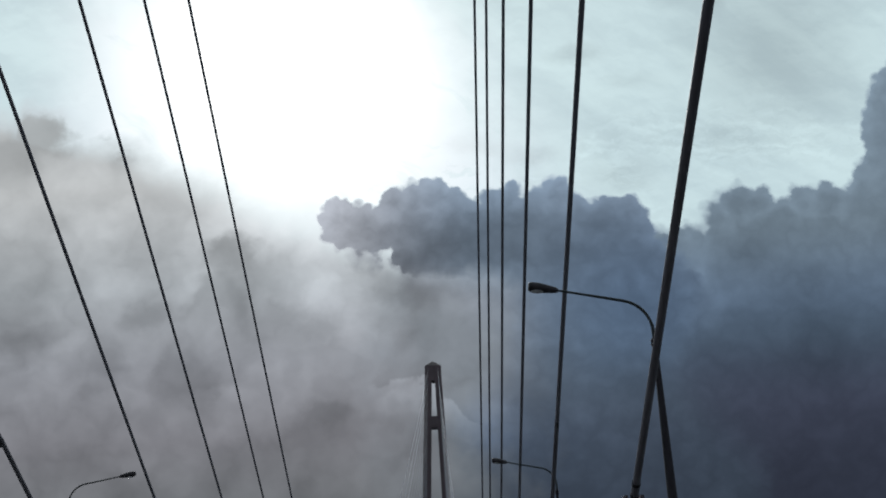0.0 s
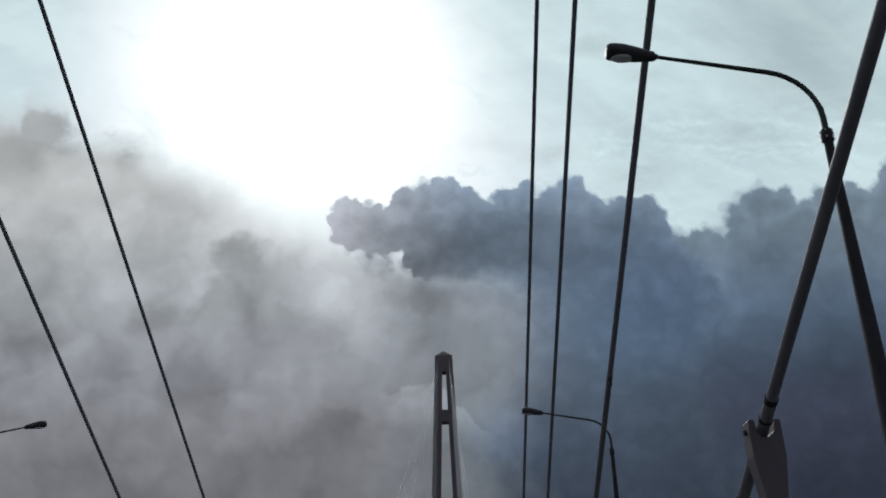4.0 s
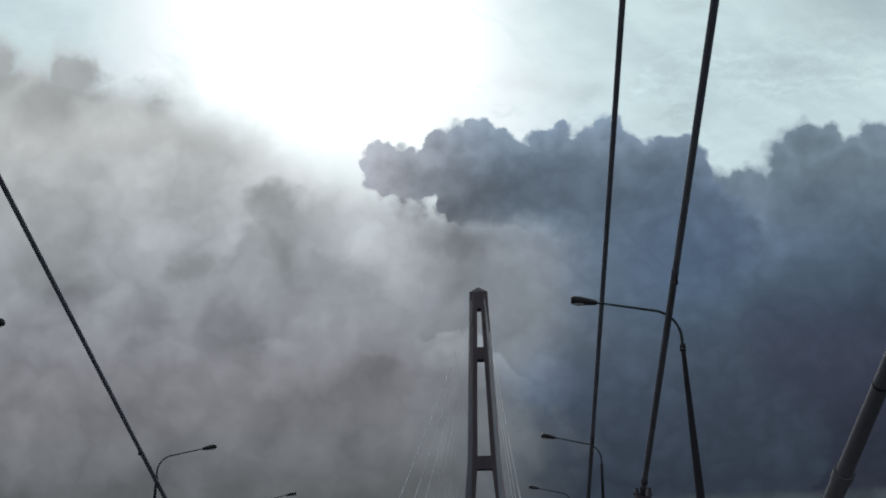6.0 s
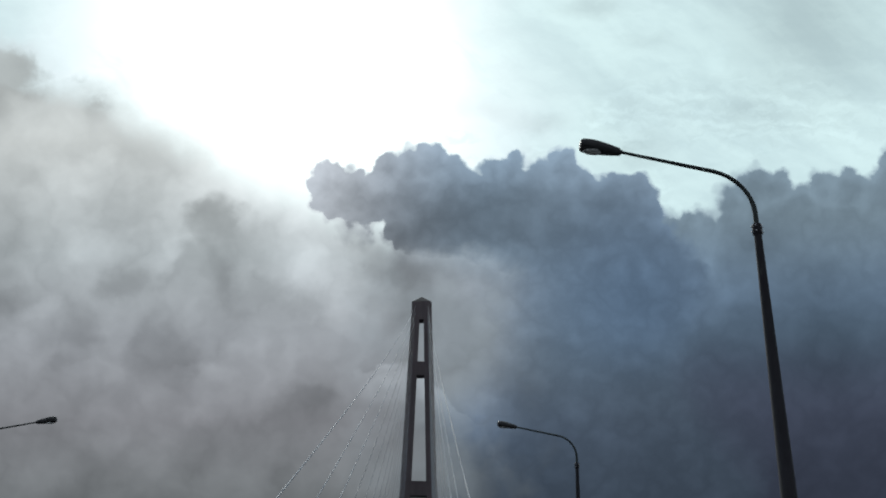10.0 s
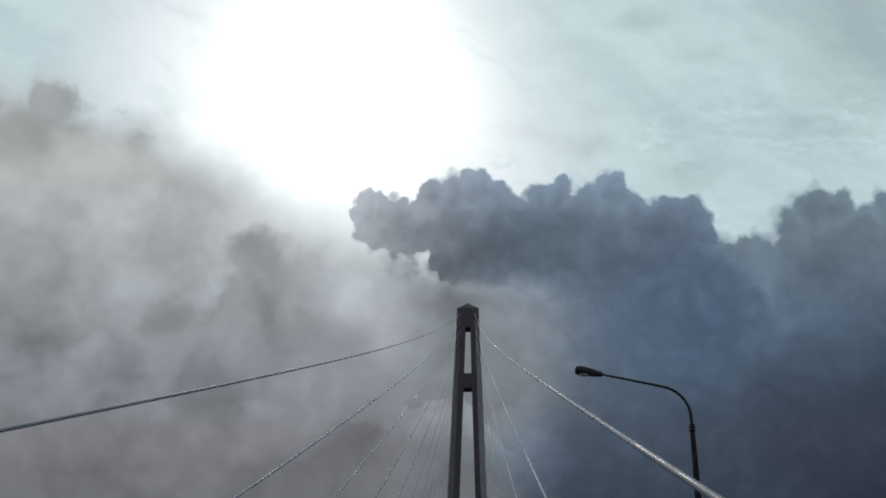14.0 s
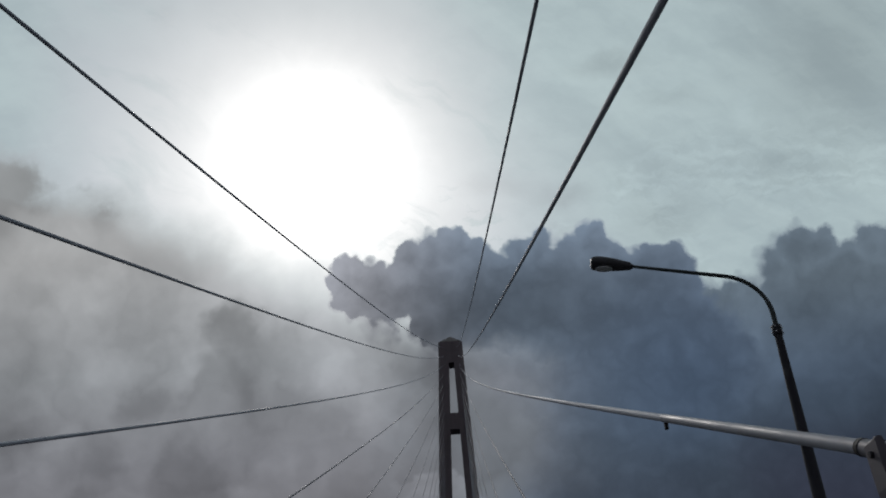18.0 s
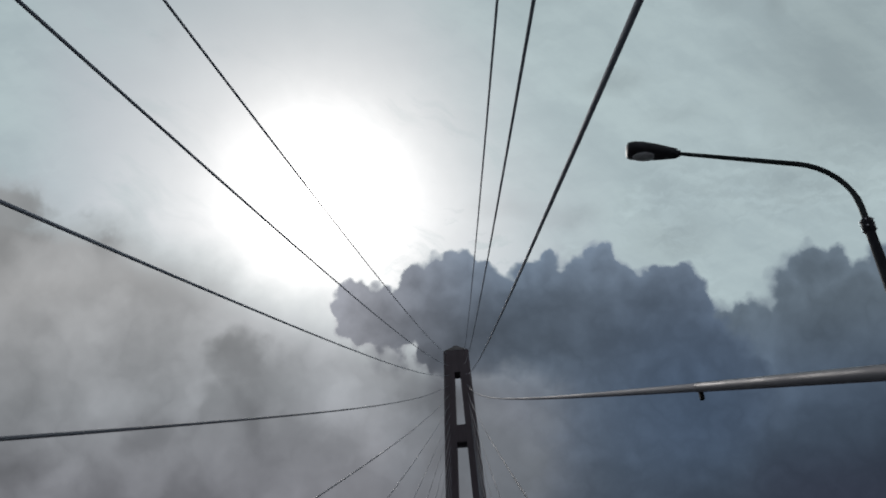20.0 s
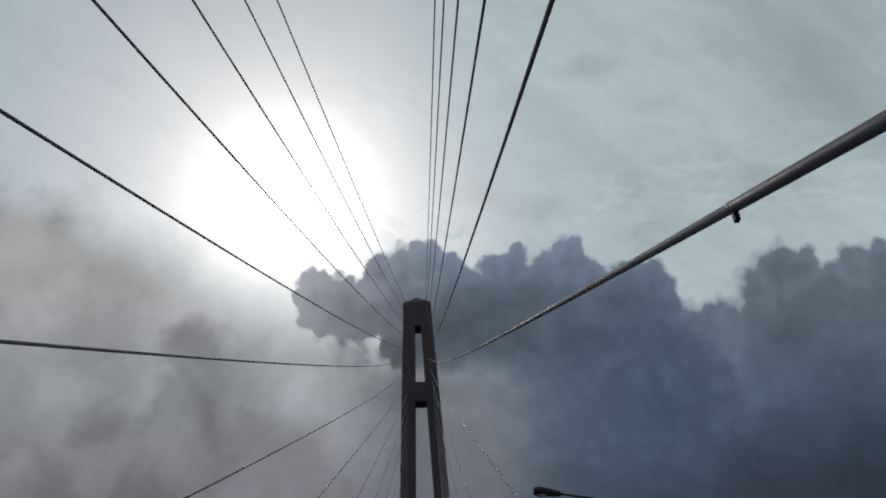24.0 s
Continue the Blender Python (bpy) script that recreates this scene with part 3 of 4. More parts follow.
    col = n.mix(low, col, n.mix(n.step(n.noise(soft, 1.0, 4, 0.5), 0.3, 0.7), (0.028, 0.036, 0.045), (0.048, 0.060, 0.071)))
    alpha = n.math("MAXIMUM", n.math("MAXIMUM", thin, veil_mask), n.math("MAXIMUM", n.math("MAXIMUM", front_mask, back_mask), low))
    # unseen cloud behind and overhead, added dark to lower the light on fronts
    behind = n.step(depth, 0.70, 0.48)
    col = n.mix(behind, col, n.mix(n.noise(rel, 3.0, 5, 0.55), (0.09, 0.10, 0.12), (0.21, 0.23, 0.26)))
    alpha = n.math("MAXIMUM", alpha, behind, clamp=True)
    shine = n.add("ShaderNodeEmission")
    n.put(shine.inputs[0], col)
    gap = n.add("ShaderNodeBsdfTransparent")
    mixed = n.add("ShaderNodeMixShader")
    n.put(mixed.inputs[0], alpha)
    n.put(mixed.inputs[1], gap.outputs[0])
    n.put(mixed.inputs[2], shine.outputs[0])
    n.put(out.inputs[0], mixed.outputs[0])
    return m


def cloud_ceiling():
    """A vault: level overhead, sinking to the horizon far out."""
    bm = bmesh.new()
    rings, sides = 34, 84
    tip = bm.verts.new((0, 50, 1040))
    last = None
    for i in range(1, rings + 1):
        r = 4750 * (i / rings)
        drop = max(0.0, (r - 2700) / 2050)
        z = 1040 - 1190 * drop ** 1.6
        ring = [bm.verts.new((r * math.cos(a), 50 + r * math.sin(a), z)) for a in (2 * math.pi * k / sides for k in range(sides))]
        for k in range(sides):
            if last:
                bm.faces.new((last[k], last[(k + 1) % sides], ring[(k + 1) % sides], ring[k]))
            else:
                bm.faces.new((tip, ring[(k + 1) % sides], ring[k]))
        last = ring
    ob = part("backdrop", bm, cloud_material(), smooth=True)
    tagged(ob, "grey and slate-blue cloud layer with a bright gap round the sun", "sky", kind="structure")


cloud_ceiling()


# ---------------------------------------------------------------- sea, hills and deck
def ground():
    bm = bmesh.new()
    rings, sides = 10, 64
    last = None
    tip = bm.verts.new((0, 50, -72))
    for i in range(1, rings + 1):
        r = 4800 * (i / rings) ** 1.5
        ring = [bm.verts.new((r * math.cos(a), 50 + r * math.sin(a), -72)) for a in (2 * math.pi * k / sides for k in range(sides))]
        for k in range(sides):
            if last:
                bm.faces.new((last[k], ring[k], ring[(k + 1) % sides], last[(k + 1) % sides]))
            else:
                bm.faces.new((tip, ring[k], ring[(k + 1) % sides]))
        last = ring
    tagged(part("water", bm, SEA), "grey rippled sea under the bridge", "water", kind="structure")


ground()


def hills():
    """A wooded ridge on the far shore."""
    bm = bmesh.new()
    cols, rows = 120, 10
    grid = []
    for i in range(cols + 1):
        az = radians(-60 + 120 * i / cols)
        line = []
        for j in range(rows + 1):
            s = j / rows
            r = 2500 + 900 * s
            crest = 182 + 38 * noise.noise((az * 3.2, 4.1, 0)) + 16 * noise.noise((az * 11, 1.3, 0))
            crest *= 0.55 + 0.45 * min(1.0, max(0.0, (math.degrees(az) - 2) / 14.0)) if az > 0 else 0.6
            z = -72 + crest * math.sin(s * math.pi) ** 0.8 + 5 * noise.noise((az * 60, s * 9, 2.0)) * math.sin(s * math.pi)
            line.append(bm.verts.new((r * math.sin(az), r * math.cos(az), z - (3 if j in (0, rows) else 0))))
        grid.append(line)
    for a, b in zip(grid, grid[1:]):
        for j in range(rows):
            bm.faces.new((a[j], b[j], b[j + 1], a[j + 1]))
    bmesh.ops.recalc_face_normals(bm, faces=bm.faces)
    tagged(part("hill", bm, WOODS, smooth=True), "low dark wooded ridge on the far shore", "hill", kind="structure")


hills()


def strip(name, profile, material, y0, y1, step=12.0):
    """A long body that follows the arched road: its outline across, run along the bridge."""
    bm = bmesh.new()
    k = int((y1 - y0) / step)
    rings = []
    for i in range(k + 1):
        y = y0 + (y1 - y0) * i / k
        rings.append([bm.verts.new((x, y, z + road(y))) for x, z in profile])
    q = len(profile)
    for a, b in zip(rings, rings[1:]):
        for j in range(q):
            bm.faces.new((a[j], a[(j + 1) % q], b[(j + 1) % q], b[j]))
    bm.faces.new(rings[0])
    bm.faces.new(rings[-1][::-1])
    bmesh.ops.recalc_face_normals(bm, faces=bm.faces)
    return part(name, bm, material)


DECK0, DECK1 = -620.0, 760.0
tagged(strip("bridge_deck", [(-14.75, -0.35), (-12.6, -0.05), (12.6, -0.05), (14.75, -0.35), (10.5, -3.2), (-10.5, -3.2)], STEEL_DECK, DECK0, DECK1),
       "pale grey painted steel bridge deck high over the sea", "bridge deck", kind="structure")
tagged(strip("road", [(-12.0, -0.046), (12.0, -0.046), (12.0, 0.02), (-12.0, 0.02)], ASPHALT, DECK0, DECK1),
       "dark worn asphalt carriageway on the bridge", "road", kind="structure")
for s in (-1, 1):
    prof = [(s * 12.35, -0.2), (s * 12.35, 0.32), (s * 14.3, 0.32), (s * 14.3, -0.3)]
    tagged(strip("kerb_north" if s < 0 else "kerb_south", prof if s > 0 else prof[::-1], CONCRETE_DARK, DECK0, DECK1),
           "raised concrete edge kerb carrying lamps and cable brackets", "kerb", kind="structure")


# ---------------------------------------------------------------- pylons
LEG = [(231.0, 1.35, 7.25), (187.5, 2.55, 9.1), (105.0, 5.1, 12.2), (0.0, 14.95, 22.9), (-74.0, 18.0, 27.5)]   # height, inner and outer half width


def leg_at(z):
    for (z1, a1, b1), (z0, a0, b0) in zip(LEG, LEG[1:]):
        if z >= z0:
            k = (z - z0) / (z1 - z0)
            return a0 + (a1 - a0) * k, b0 + (b1 - b0) * k
    return LEG[-1][1:]


def leg_depth(z):
    return 4.3 + (238 - z) * 0.0085


def pylon(y):
    root = empty("pylon", (0, y, 0))
    for s in (-1, 1):
        bm = bmesh.new()
        rings = []
        levels = [242 - 11, 215, 187.5, 160, 132, 105, 80, 52, 26, 0, -36, -74]
        for z in levels:
            a, b = leg_at(z)
            d, c = leg_depth(z), 0.9
            ring = [(a, -d), (b - c, -d), (b, -d + c), (b, d - c), (b - c, d), (a, d)]
            rings.append([bm.verts.new((s * x, yy, z)) for x, yy in ring])
        for p, q in zip(rings, rings[1:]):
            for k in range(6):
                bm.faces.new((p[k], p[(k + 1) % 6], q[(k + 1) % 6], q[k]))
        bm.faces.new(rings[0]), bm.faces.new(rings[-1][::-1])
        bmesh.ops.recalc_face_normals(bm, faces=bm.faces)
        leg = part("leg", bm, CONCRETE, root)
        # shutter joints: thin recessed-looking bands stand slightly proud of the lifts
        for z in range(8, 228, 20):
            bm = bmesh.new()
            a, b = leg_at(z)
            d, c, e = leg_depth(z), 0.9, 0.06
            low = [(s * x, yy, z) for x, yy in [(a + 0.02, -d - e), (b - c, -d - e), (b + e, -d + c), (b + e, d - c), (b - c, d + e), (a + 0.02, d + e)]]
            prism(bm, low, [(x, yy, zz + 0.35) for x, yy, zz in low])
            bmesh.ops.recalc_face_normals(bm, faces=bm.faces)
            part("lift_band", bm, CONCRETE_DARK, leg)
    # solid head with a hipped cap
    bm = bmesh.new()
    a, b = leg_at(231)
    d, c = leg_depth(231), 0.9
    ring = lambda bb, dd, z: [(-bb + c, -dd, z), (bb - c, -dd, z), (bb, -dd + c, z), (bb, dd - c, z), (bb - c, dd, z), (-bb + c, dd, z), (-bb, dd - c, z), (-bb, -dd + c, z)]
    prism(bm, ring(b + 0.25, d, 224.1), ring(b - 0.10, d, 237.9))
    bmesh.ops.recalc_face_normals(bm, faces=bm.faces)
    part("head", bm, CONCRETE, root)
    bm = bmesh.new()
    prism(bm, ring(b - 0.10, d, 237.9), ring(1.3, 1.3, 242.3))
    bmesh.ops.recalc_face_normals(bm, faces=bm.faces)
    part("cap", bm, CONCRETE_DARK, root)
    for z0, z1 in ((182.7, 192.5), (100.4, 109.8), (-12.5, -5.0)):
        a0, a1 = leg_at(z0)[0] + 0.3, leg_at(z1)[0] + 0.3
        d = leg_depth(z0) - 0.5
        bm = bmesh.new()
        prism(bm, [(-a0, -d, z0), (a0, -d, z0), (a0, d, z0), (-a0, d, z0)], [(-a1, -d, z1), (a1, -d, z1), (a1, d, z1), (-a1, d, z1)])
        part("cross_beam", bm, CONCRETE, root)
    tagged(root, "tall dark concrete A-shaped bridge pylon with cross beams", "pylon", group="pylons")
    return root


pylon(PYLON_Y)
pylon(PYLON_BACK)


# ---------------------------------------------------------------- stay cables
def stay(side, x, y, top, near, off, tube=13.4, r=0.12, lug=True):
    """One stay cable from its deck anchor over the damper bracket up to the pylon."""
    fork = Vector((side * x, y, 5.35 + road(y)))
    span = top - fork
    level = math.hypot(span.x, span.y)

    def at(s):
        p = fork + span * s
        p.z -= 4 * 1.8e-5 * s * (1 - s) * level * level
        return p

    root = empty("stay_cable", fork)
    metre = 1.0 / span.length

    def run(name, m0, m1, r0, r1, material, count, sides=12, label=""):
        bm = bmesh.new()
        pts = [at((m0 + (m1 - m0) * i / count) * metre) - fork for i in range(count + 1)]
        sweep(bm, pts, [r0 + (r1 - r0) * i / count for i in range(count + 1)], sides)
        return part(name, bm, material, root, label, smooth=True)

    end = span.length
    # the sheath, finer towards the pylon, where this stands for its fading into haze
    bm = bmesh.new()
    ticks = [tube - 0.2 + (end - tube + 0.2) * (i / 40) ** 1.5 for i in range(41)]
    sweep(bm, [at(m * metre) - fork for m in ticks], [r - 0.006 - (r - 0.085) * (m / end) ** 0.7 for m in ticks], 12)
    part("sheath", bm, SHEATH if near else SHEATH_DIMMED, root, smooth=True)
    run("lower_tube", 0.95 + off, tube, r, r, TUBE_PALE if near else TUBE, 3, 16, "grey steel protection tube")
    run("collar", 0.85 + off, 0.97 + off, r + 0.022, r + 0.022, RUBBER, 1, 16, "black rubber collar")
    run("damper_sleeve", -0.9 + off, 0.87 + off, r + 0.012, r + 0.012, TUBE, 1, 16)
    drop = (5.35 - 0.35) / (span.z * metre)
    run("guide_pipe", -min(4.6, drop), -1.0 + off, r + 0.03, r + 0.012, TUBE, 2, 16)
    run("joint_ring", -2.17 + off, -2.13 + off, r + 0.026, r + 0.026, RUBBER, 1, 16)
    run("sleeve_seal", 0.33 + off, 0.40 + off, r + 0.028, r + 0.028, RUBBER, 1, 16)
    if drop > 4.8:
        run("anchor_pipe", -min(7.4, drop), -4.55, r + 0.05, r + 0.05, TUBE, 1, 16)
        run("flange", -4.75, -4.5, r + 0.07, r + 0.07, TUBE, 1, 16, "flange ring")
    if drop > 7.6:
        run("anchor_socket", -drop, -7.35, r + 0.085, r + 0.085, TUBE, 1, 16)
        run("flange", -7.5, -7.3, r + 0.12, r + 0.12, TUBE, 1, 16)
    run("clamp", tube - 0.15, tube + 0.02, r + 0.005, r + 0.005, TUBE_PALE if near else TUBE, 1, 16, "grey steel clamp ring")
    # drain lug hanging under the clamp
    if lug:
        p = at((tube - 0.1) * metre) - fork
        bm = bmesh.new()
        box(bm, p.x - 0.05, p.y - 0.07, p.z - 0.33, p.x + 0.05, p.y + 0.07, p.z - 0.1, 0.015)
        part("lug", bm, RUBBER, root, "small dark lug under the clamp")
    tagged(root, "pale grey sheathed stay cable with a steel lower tube" if near else "stay cable with its sheath dimmed to grey, in a grey steel lower tube", "stay cable", group="stay cables")
    return at(off * metre)


def bracket(side, seat):
    """Damper bracket: a forked steel head on a column with a pedestal box beside it."""
    base = road(seat.y) + 0.32
    root = empty("damper_bracket", (seat.x, seat.y, base))
    top = seat.z - base
    bm = bmesh.new()
    h = lambda hw, hd, z: [(-hw, -hd, z), (hw, -hd, z), (hw, hd, z), (-hw, hd, z)]
    prism(bm, h(0.19, 0.2, 0.03), h(0.15, 0.17, top - 1.55), 0.02)
    part("column", bm, BRACKET, root)
    # the head: a plate that widens upwards into two prongs round the cable
    outline = [(-0.152, top - 1.56), (0.152, top - 1.56), (0.30, top - 0.50), (0.30, top + 0.15), (0.27, top + 0.18), (0.19, top + 0.18), (0.165, top - 0.02),
               (0.09, top - 0.15), (-0.09, top - 0.15), (-0.165, top - 0.02), (-0.19, top + 0.18), (-0.27, top + 0.18), (-0.30, top + 0.15), (-0.30, top - 0.50)]
    bm = bmesh.new()
    a = [bm.verts.new((x, -0.2, z)) for x, z in outline]
    b = [bm.verts.new((x, 0.2, z)) for x, z in outline]
    k = len(outline)
    front, back = bm.faces.new(a), bm.faces.new(b[::-1])
    for i in range(k):
        bm.faces.new((a[i], b[i], b[(i + 1) % k], a[(i + 1) % k]))
    bmesh.ops.triangulate(bm, faces=[front, back])
    bmesh.ops.recalc_face_normals(bm, faces=bm.faces)
    part("fork", bm, BRACKET, root)
    bm = bmesh.new()
    box(bm, -0.165, -0.185, top - 1.585, 0.165, 0.185, top - 1.545)
    part("seam_plate", bm, BRACKET, root)
    bm = bmesh.new()
    q = lambda a, b, d, z: [(side * a, 0.22, z), (side * b, 0.22, z), (side * b, d, z), (side * a, d, z)]
    prism(bm, q(0.10, 0.86, 0.84, 0.03), q(0.12, 0.68, 0.74, 3.25), 0.02)
    bmesh.ops.recalc_face_normals(bm, faces=bm.faces)
    pedestal = part("pedestal_box", bm, BRACKET, root)
    bm = bmesh.new()
    box(bm, min(side * 0.17, side * 0.245), 0.188, 0.06, max(side * 0.17, side * 0.245), 0.232, 3.0)
    part("slot", bm, RUST_SHADE, pedestal, "dark rusty slot beside the column")
    # thin dark sleeve stands for the shadow on the column at the box top
    bm = bmesh.new()
    box(bm, min(side * 0.0, side * 0.176), -0.195, 2.98, max(side * 0.0, side * 0.176), 0.19, 3.12, 0.01)
    part("latch_plate", bm, RUST_SHADE, root, "dark patch for the shadow at the box top")
    bm = bmesh.new()
    box(bm, -0.88, -0.45, 0.0, 0.88, 0.88, 0.035)
    plate = part("base_plate", bm, GALVANISED, root)
    for i in (-1, 1):
        for j in (-1, 1):
            bm = bmesh.new()
            bmesh.ops.create_cone(bm, cap_ends=True, segments=6, radius1=0.035, radius2=0.035, depth=0.06)
            bmesh.ops.translate(bm, vec=(i * 0.36, j * 0.36, 0.065), verts=bm.verts)
            part("bolt", bm, BRIGHT, plate)
    for i in (-1, 1):
        bm = bmesh.new()
        sweep(bm, [(i * 0.29, 0, top - 0.02), (i * 0.35, 0, top - 0.02)], 0.05, 10)
        part("pin", bm, GALVANISED, root)
    tagged(root, "grey steel forked damper bracket holding a stay cable", "bracket", group="damper brackets")
    return root


for j in range(20):
    y = 88.46 + 25.57 * j
    h = 234.4 - 5.94 * j
    inner, outer = leg_at(h)
    for side in (-1, 1):
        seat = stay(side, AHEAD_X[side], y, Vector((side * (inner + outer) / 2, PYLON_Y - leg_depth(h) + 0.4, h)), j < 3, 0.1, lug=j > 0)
        bracket(side, seat)
for j in range(8):
    y = 8.08 - 25.16 * j + {3: -0.1, 5: 0.0}.get(j, 0.0)
    h = 235.5 - 6.41 * j
    for side in (-1, 1):
        seat = stay(side, BACK_X[side], y, Vector((side * 2.3, PYLON_BACK + leg_depth(h) - 0.4, h)), False, {0: 0.85, 2: 0.05, 3: 0.15, 5: 0.05}.get(j, 0.8), 30.0 if j == 5 else 13.4, 0.122 if j == 0 else 0.105)
        bracket(side, seat)


# ---------------------------------------------------------------- street lamps
def street_lamp():
    """Tapered mast with a bent outreach arm and a cobra-head luminaire; the arm points to -x."""
    root = empty("street_lamp")
    bm = bmesh.new()
    sweep(bm, [(0, 0, 0.03), (0, 0, 0.9), (0, 0, 0.95), (0, 0, 9.05)], [0.205, 0.20, 0.178, 0.075], 16)
    pole = part("pole", bm, GALVANISED, root, smooth=True)
    bm = bmesh.new()
    box(bm, -0.33, -0.33, 0.0, 0.33, 0.33, 0.03)
    plate = part("base_plate", bm, GALVANISED, root)
    for i in (-1, 1):
        for j in (-1, 1):
            bm = bmesh.new()
            bmesh.ops.create_cone(bm, cap_ends=True, segments=6, radius1=0.025, radius2=0.025, depth=0.05)
            bmesh.ops.translate(bm, vec=(i * 0.27, j * 0.27, 0.055), verts=bm.verts)
            part("nut", bm, BRIGHT, plate)
    bm = bmesh.new()
    box(bm, -0.09, -0.215, 0.4, 0.09, -0.17, 0.8)
    part("service_door", bm, HOUSING, pole, "dark service door")
    bm = bmesh.new()
    sweep(bm, [(0, 0, 8.98), (0, 0, 9.02), (0, 0, 9.22), (0, 0, 9.26)], [0.075, 0.098, 0.098, 0.06], 14)
    collar = part("collar", bm, GALVANISED, root, smooth=True)
    for i in range(6):
        a = i * math.pi / 3
        for z in (9.06, 9.18):
            bm = bmesh.new()
            d = Vector((math.cos(a), math.sin(a), 0))
            sweep(bm, [d * 0.09 + Vector((0, 0, z)), d * 0.125 + Vector((0, 0, z))], 0.014, 6)
            part("clamp_bolt", bm, BRIGHT, collar)
    pts = [(0, 0, 9.2), (0, 0, 9.49)]
    r, slope = 0.95, radians(10.0)
    for i in range(1, 9):
        a = (math.pi / 2 - slope) * i / 8
        pts.append((-r * (1 - math.cos(a)), 0, 9.49 + r * math.sin(a)))
    end = Vector((-2.78, 0, 0))
    last = Vector(pts[-1])
    pts.append((end.x, 0, last.z + (last.x - end.x) * math.tan(slope)))
    bm = bmesh.new()
    sweep(bm, pts, [0.052] * 3 + [0.044] * (len(pts) - 4) + [0.032], 12)
    part("arm", bm, ARM_PAINT, root, smooth=True)
    # luminaire: tail, swelling canopy, flat underside, bowl
    tip = Vector(pts[-1])
    bm = bmesh.new()
    rings = []
    for x, hw, up, dn in ((0.06, 0.05, 0.05, 0.05), (0.05, 0.085, 0.085, 0.085), (-0.06, 0.105, 0.105, 0.10), (-0.28, 0.15, 0.15, 0.115), (-0.50, 0.18, 0.18, 0.12), (-0.64, 0.18, 0.178, 0.118), (-0.72, 0.17, 0.165, 0.112), (-0.765, 0.152, 0.142, 0.10), (-0.782, 0.12, 0.11, 0.08)):
        c = tip + Vector((x, 0, -x * math.tan(slope) * 0.6))
        rings.append([bm.verts.new(c + Vector((0, hw * math.cos(a), (up if math.sin(a) > 0 else dn) * math.sin(a)))) for a in (2 * math.pi * k / 14 for k in range(14))])
    for p, q in zip(rings, rings[1:]):
        for k in range(14):
            bm.faces.new((p[k], p[(k + 1) % 14], q[(k + 1) % 14], q[k]))
    bm.faces.new(rings[0]), bm.faces.new(rings[-1][::-1])
    bmesh.ops.recalc_face_normals(bm, faces=bm.faces)
    head = part("lamp_head", bm, HOUSING, root, "dark grey cobra-head luminaire", smooth=True)
    bm = bmesh.new()
    bmesh.ops.create_uvsphere(bm, u_segments=16, v_segments=8, radius=1.0)
    bmesh.ops.scale(bm, vec=(0.22, 0.115, 0.046), verts=bm.verts)
    bmesh.ops.translate(bm, vec=tip + Vector((-0.50, 0, -0.045)), verts=bm.verts)
    bowl = part("bowl", bm, BOWL, head, "clear glass bowl", smooth=True)
    bm = bmesh.new()
    sweep(bm, [tip + Vector((0.02, 0, 0)), tip + Vector((0.10, 0, -0.02))], 0.058, 12)
    part("socket", bm, HOUSING, head, smooth=True)
    tagged(root, "galvanised street lamp with bent arm and dark luminaire", "street lamp", group="street lamps along the bridge")
    return root


SHIFT = {-5: -0.37, -4: 1.36, -3: 0.5, -2: -0.12, -1: -1.02, 0: 0.38, 1: -0.37, 2: -0.52, 3: -0.8, 4: -0.75, 5: 1.4, 7: 0.58, 8: 0.3, 9: 2.1, 10: 2.6, 11: 2.5}
LEAN = {-2: 0.4, -1: 0.5, 0: 2.3, 1: 2.3}
lamp = street_lamp()
first = True
lamps = {}
for i in range(-6, 24):
    y = 24.0 * i + SHIFT.get(i, 0.0)
    for side in (1, -1):
        turn = (0 if side > 0 else 180) + random.uniform(-1.5, 1.5)
        lean = LEAN.get(i, 1.4) if side > 0 else {0: 0.7, 1: 1.6, 2: 1.0}.get(i, 0.2)        # degrees away from the road
        m = pose(side * (LAMP_X - 9.2 * math.tan(radians(lean))), y, road(y) + 0.32, random.uniform(-0.3, 0.3), lean + random.uniform(-0.2, 0.2), turn)
        if first:
            lamp.matrix_basis = m
            lamps[i, side] = lamp
            first = False
        else:
            lamps[i, side] = copy_thing(lamp, m)


# traffic sensors strapped to one pair of lamp poles
def sensor(name, side, y, z, size, label, off):
    root = empty(name, (side * LAMP_X, y, road(y) + z))
    sx, sy, sz = size
    bm = bmesh.new()
    box(bm, off - sx / 2, -0.14 - sy, -sz / 2, off + sx / 2, -0.14, sz / 2, 0.02)
    part("casing", bm, HOUSING, root)
    bm = bmesh.new()
    box(bm, min(0, off) - 0.02, -0.16, -0.03, max(0, off) + 0.02, -0.10, 0.03)
    part("strap_arm", bm, GALVANISED, root)
    bm = bmesh.new()
    sweep(bm, [(0, 0, -0.04), (0, 0, 0.04)], 0.155, 14)
    part("band", bm, BRIGHT, root)
    tagged(root, label, "sensor", group="pole sensors")


y2 = 48.0 + SHIFT[2]
sensor("traffic_camera", 1, y2, 6.95, (0.20, 0.34, 0.22), "pale traffic camera strapped to a lamp pole", 0.05)
sensor("radar_box", 1, y2, 5.75, (0.26, 0.20, 0.36), "small grey radar box strapped to a lamp pole", -0.2)
sensor("traffic_camera", -1, y2, 6.9, (0.24, 0.36, 0.2), "dark traffic camera strapped to a lamp pole", 0.25)
sensor("traffic_camera", -1, y2, 6.25, (0.34, 0.4, 0.28), "dark traffic camera strapped to a lamp pole", 0.3)
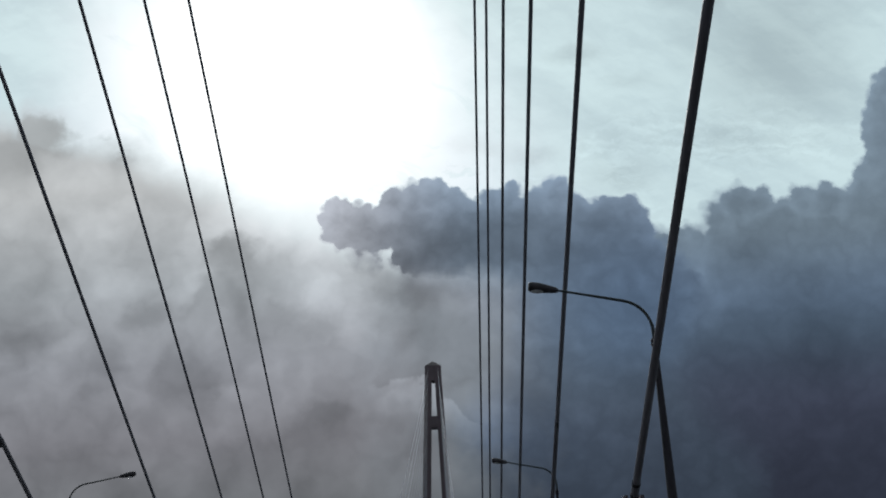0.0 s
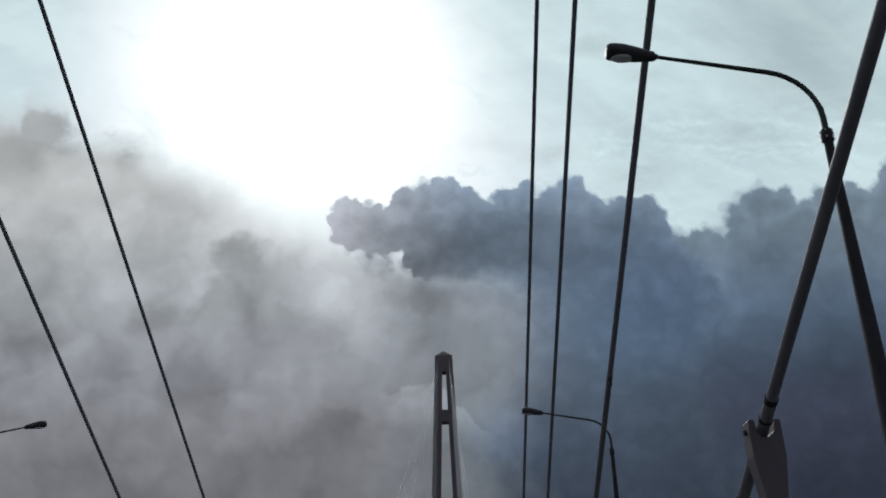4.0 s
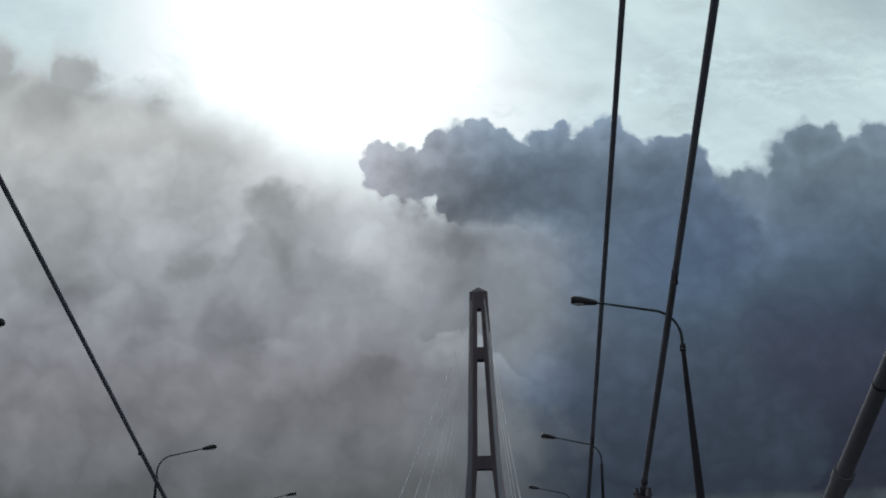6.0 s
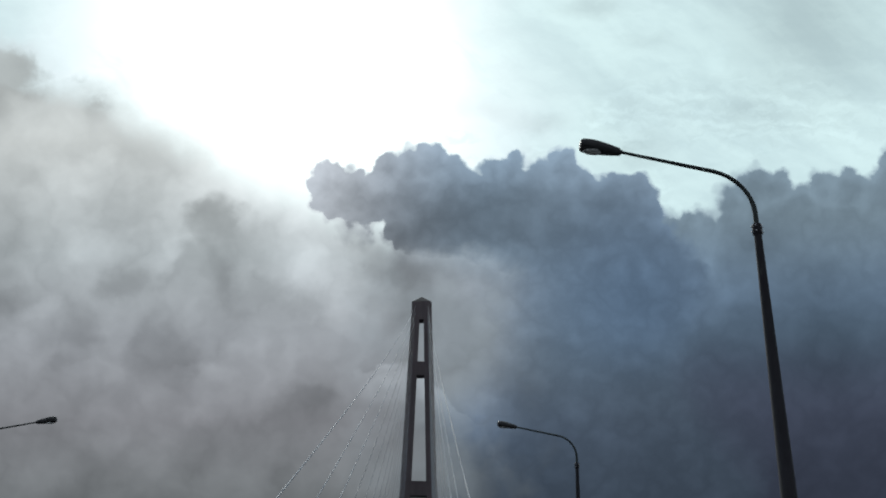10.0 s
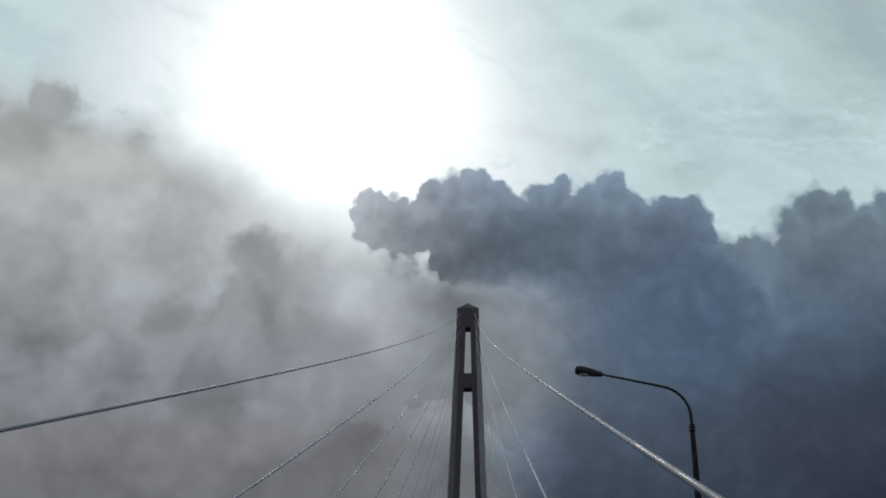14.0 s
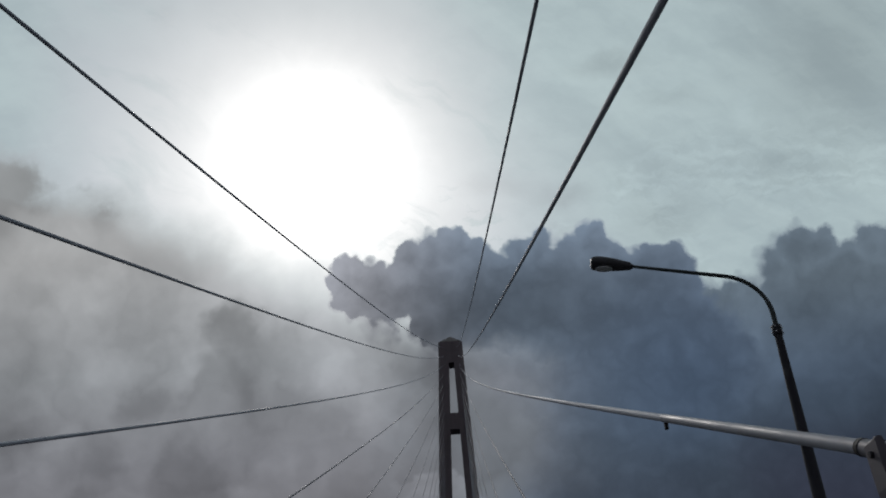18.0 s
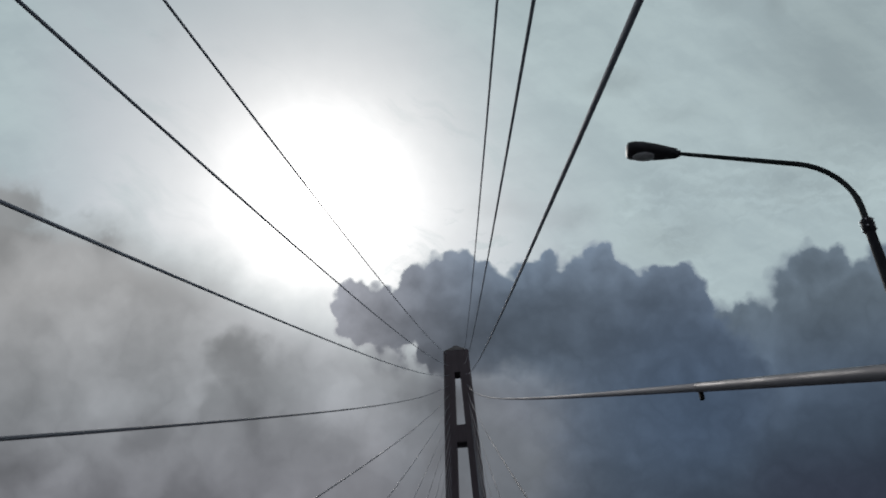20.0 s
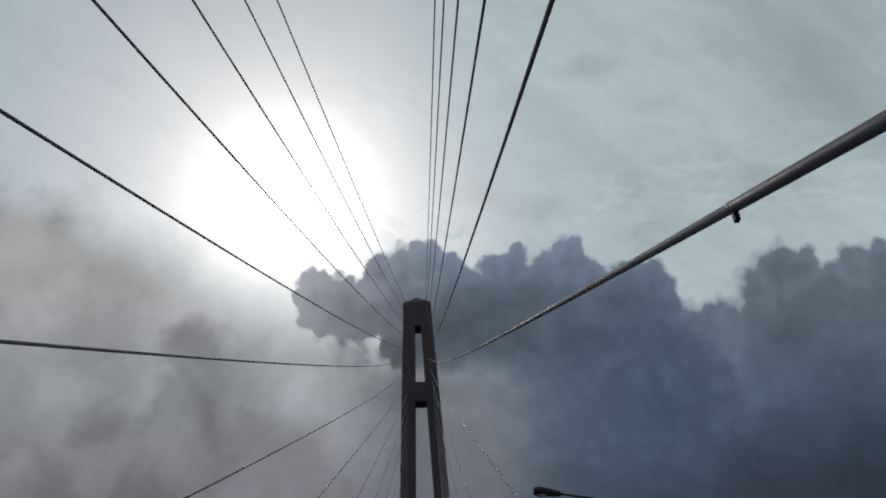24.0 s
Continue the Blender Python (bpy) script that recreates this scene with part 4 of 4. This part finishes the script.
sensor("radar_box", -1, y2, 5.55, (0.2, 0.25, 0.4), "small grey radar box strapped to a lamp pole", 0.25)
sensor("antenna_box", -1, y2, 5.75, (0.1, 0.1, 0.5), "thin antenna box strapped to a lamp pole", -0.45)


# ---------------------------------------------------------------- floodlights on lattice columns
def floodlight(y, x=13.2):
    root = empty("floodlight_mast", (x, y, road(y) + 0.32))
    top = 3.35
    for s in (-1, 1):
        bm = bmesh.new()
        box(bm, s * 0.25 - 0.075, -0.06, 0.0, s * 0.25 + 0.075, 0.06, top, 0.012)
        part("upright", bm, BRACKET, root)
    for i in range(8):
        z = top - 0.12 - 0.43 * i
        bm = bmesh.new()
        box(bm, -0.176, -0.05, z - 0.06, 0.176, 0.05, z + 0.06)
        part("rung", bm, BRACKET, root)
    bm = bmesh.new()
    box(bm, -0.33, -0.09, top, 0.33, 0.09, top + 0.03)
    part("head_plate", bm, BRIGHT, root, "bright steel head plate")
    bm = bmesh.new()
    sweep(bm, [(0, 0, top + 0.03), (0, 0, top + 0.28)], [0.09, 0.07], 12)
    stem = part("stem", bm, RUBBER, root)
    bm = bmesh.new()
    pts = [(0.30 * math.cos(a), 0.0, top + 0.52 + 0.30 * math.sin(a)) for a in (math.pi + math.pi * k / 12 for k in range(13))]
    sweep(bm, pts, 0.035, 8)
    part("yoke", bm, RUBBER, root)
    lamp_c = Vector((0, 0, top + 0.54))
    tilt = Matrix.Rotation(radians(33), 4, "X")
    bm = bmesh.new()
    bmesh.ops.create_cone(bm, cap_ends=True, segments=28, radius1=0.15, radius2=0.28, depth=0.30, matrix=Matrix.Translation(lamp_c) @ tilt)
    drum = part("drum", bm, HOUSING, root, smooth=False)
    bm = bmesh.new()
    ring = [lamp_c + tilt.to_3x3() @ Vector((0.275 * math.cos(a), 0.275 * math.sin(a), 0.14)) for a in (2 * math.pi * k / 28 for k in range(29))]
    sweep(bm, ring, 0.035, 8, cap=False)
    part("rim", bm, RUBBER, drum, "black rim")
    bm = bmesh.new()
    bmesh.ops.create_cone(bm, cap_ends=True, segments=28, radius1=0.245, radius2=0.245, depth=0.02, matrix=Matrix.Translation(lamp_c + tilt.to_3x3() @ Vector((0, 0, 0.145))) @ tilt)
    part("lens", bm, DARK_GLASS, drum, "dark glass lens")
    for s in (-1, 1):
        bm = bmesh.new()
        sweep(bm, [lamp_c + Vector((s * 0.22, 0, -0.02)), lamp_c + Vector((s * 0.36, 0, -0.02))], 0.045, 10)
        part("pivot", bm, RUBBER, root)
    bm = bmesh.new()
    box(bm, -0.45, -0.25, 0.0, 0.45, 0.25, 0.03)
    part("base_plate", bm, GALVANISED, root)
    tagged(root, "round black floodlight on a grey ladder-like steel column", "floodlight", group="floodlights")


floodlight(-3.5, 12.95)
floodlight(-53.1)
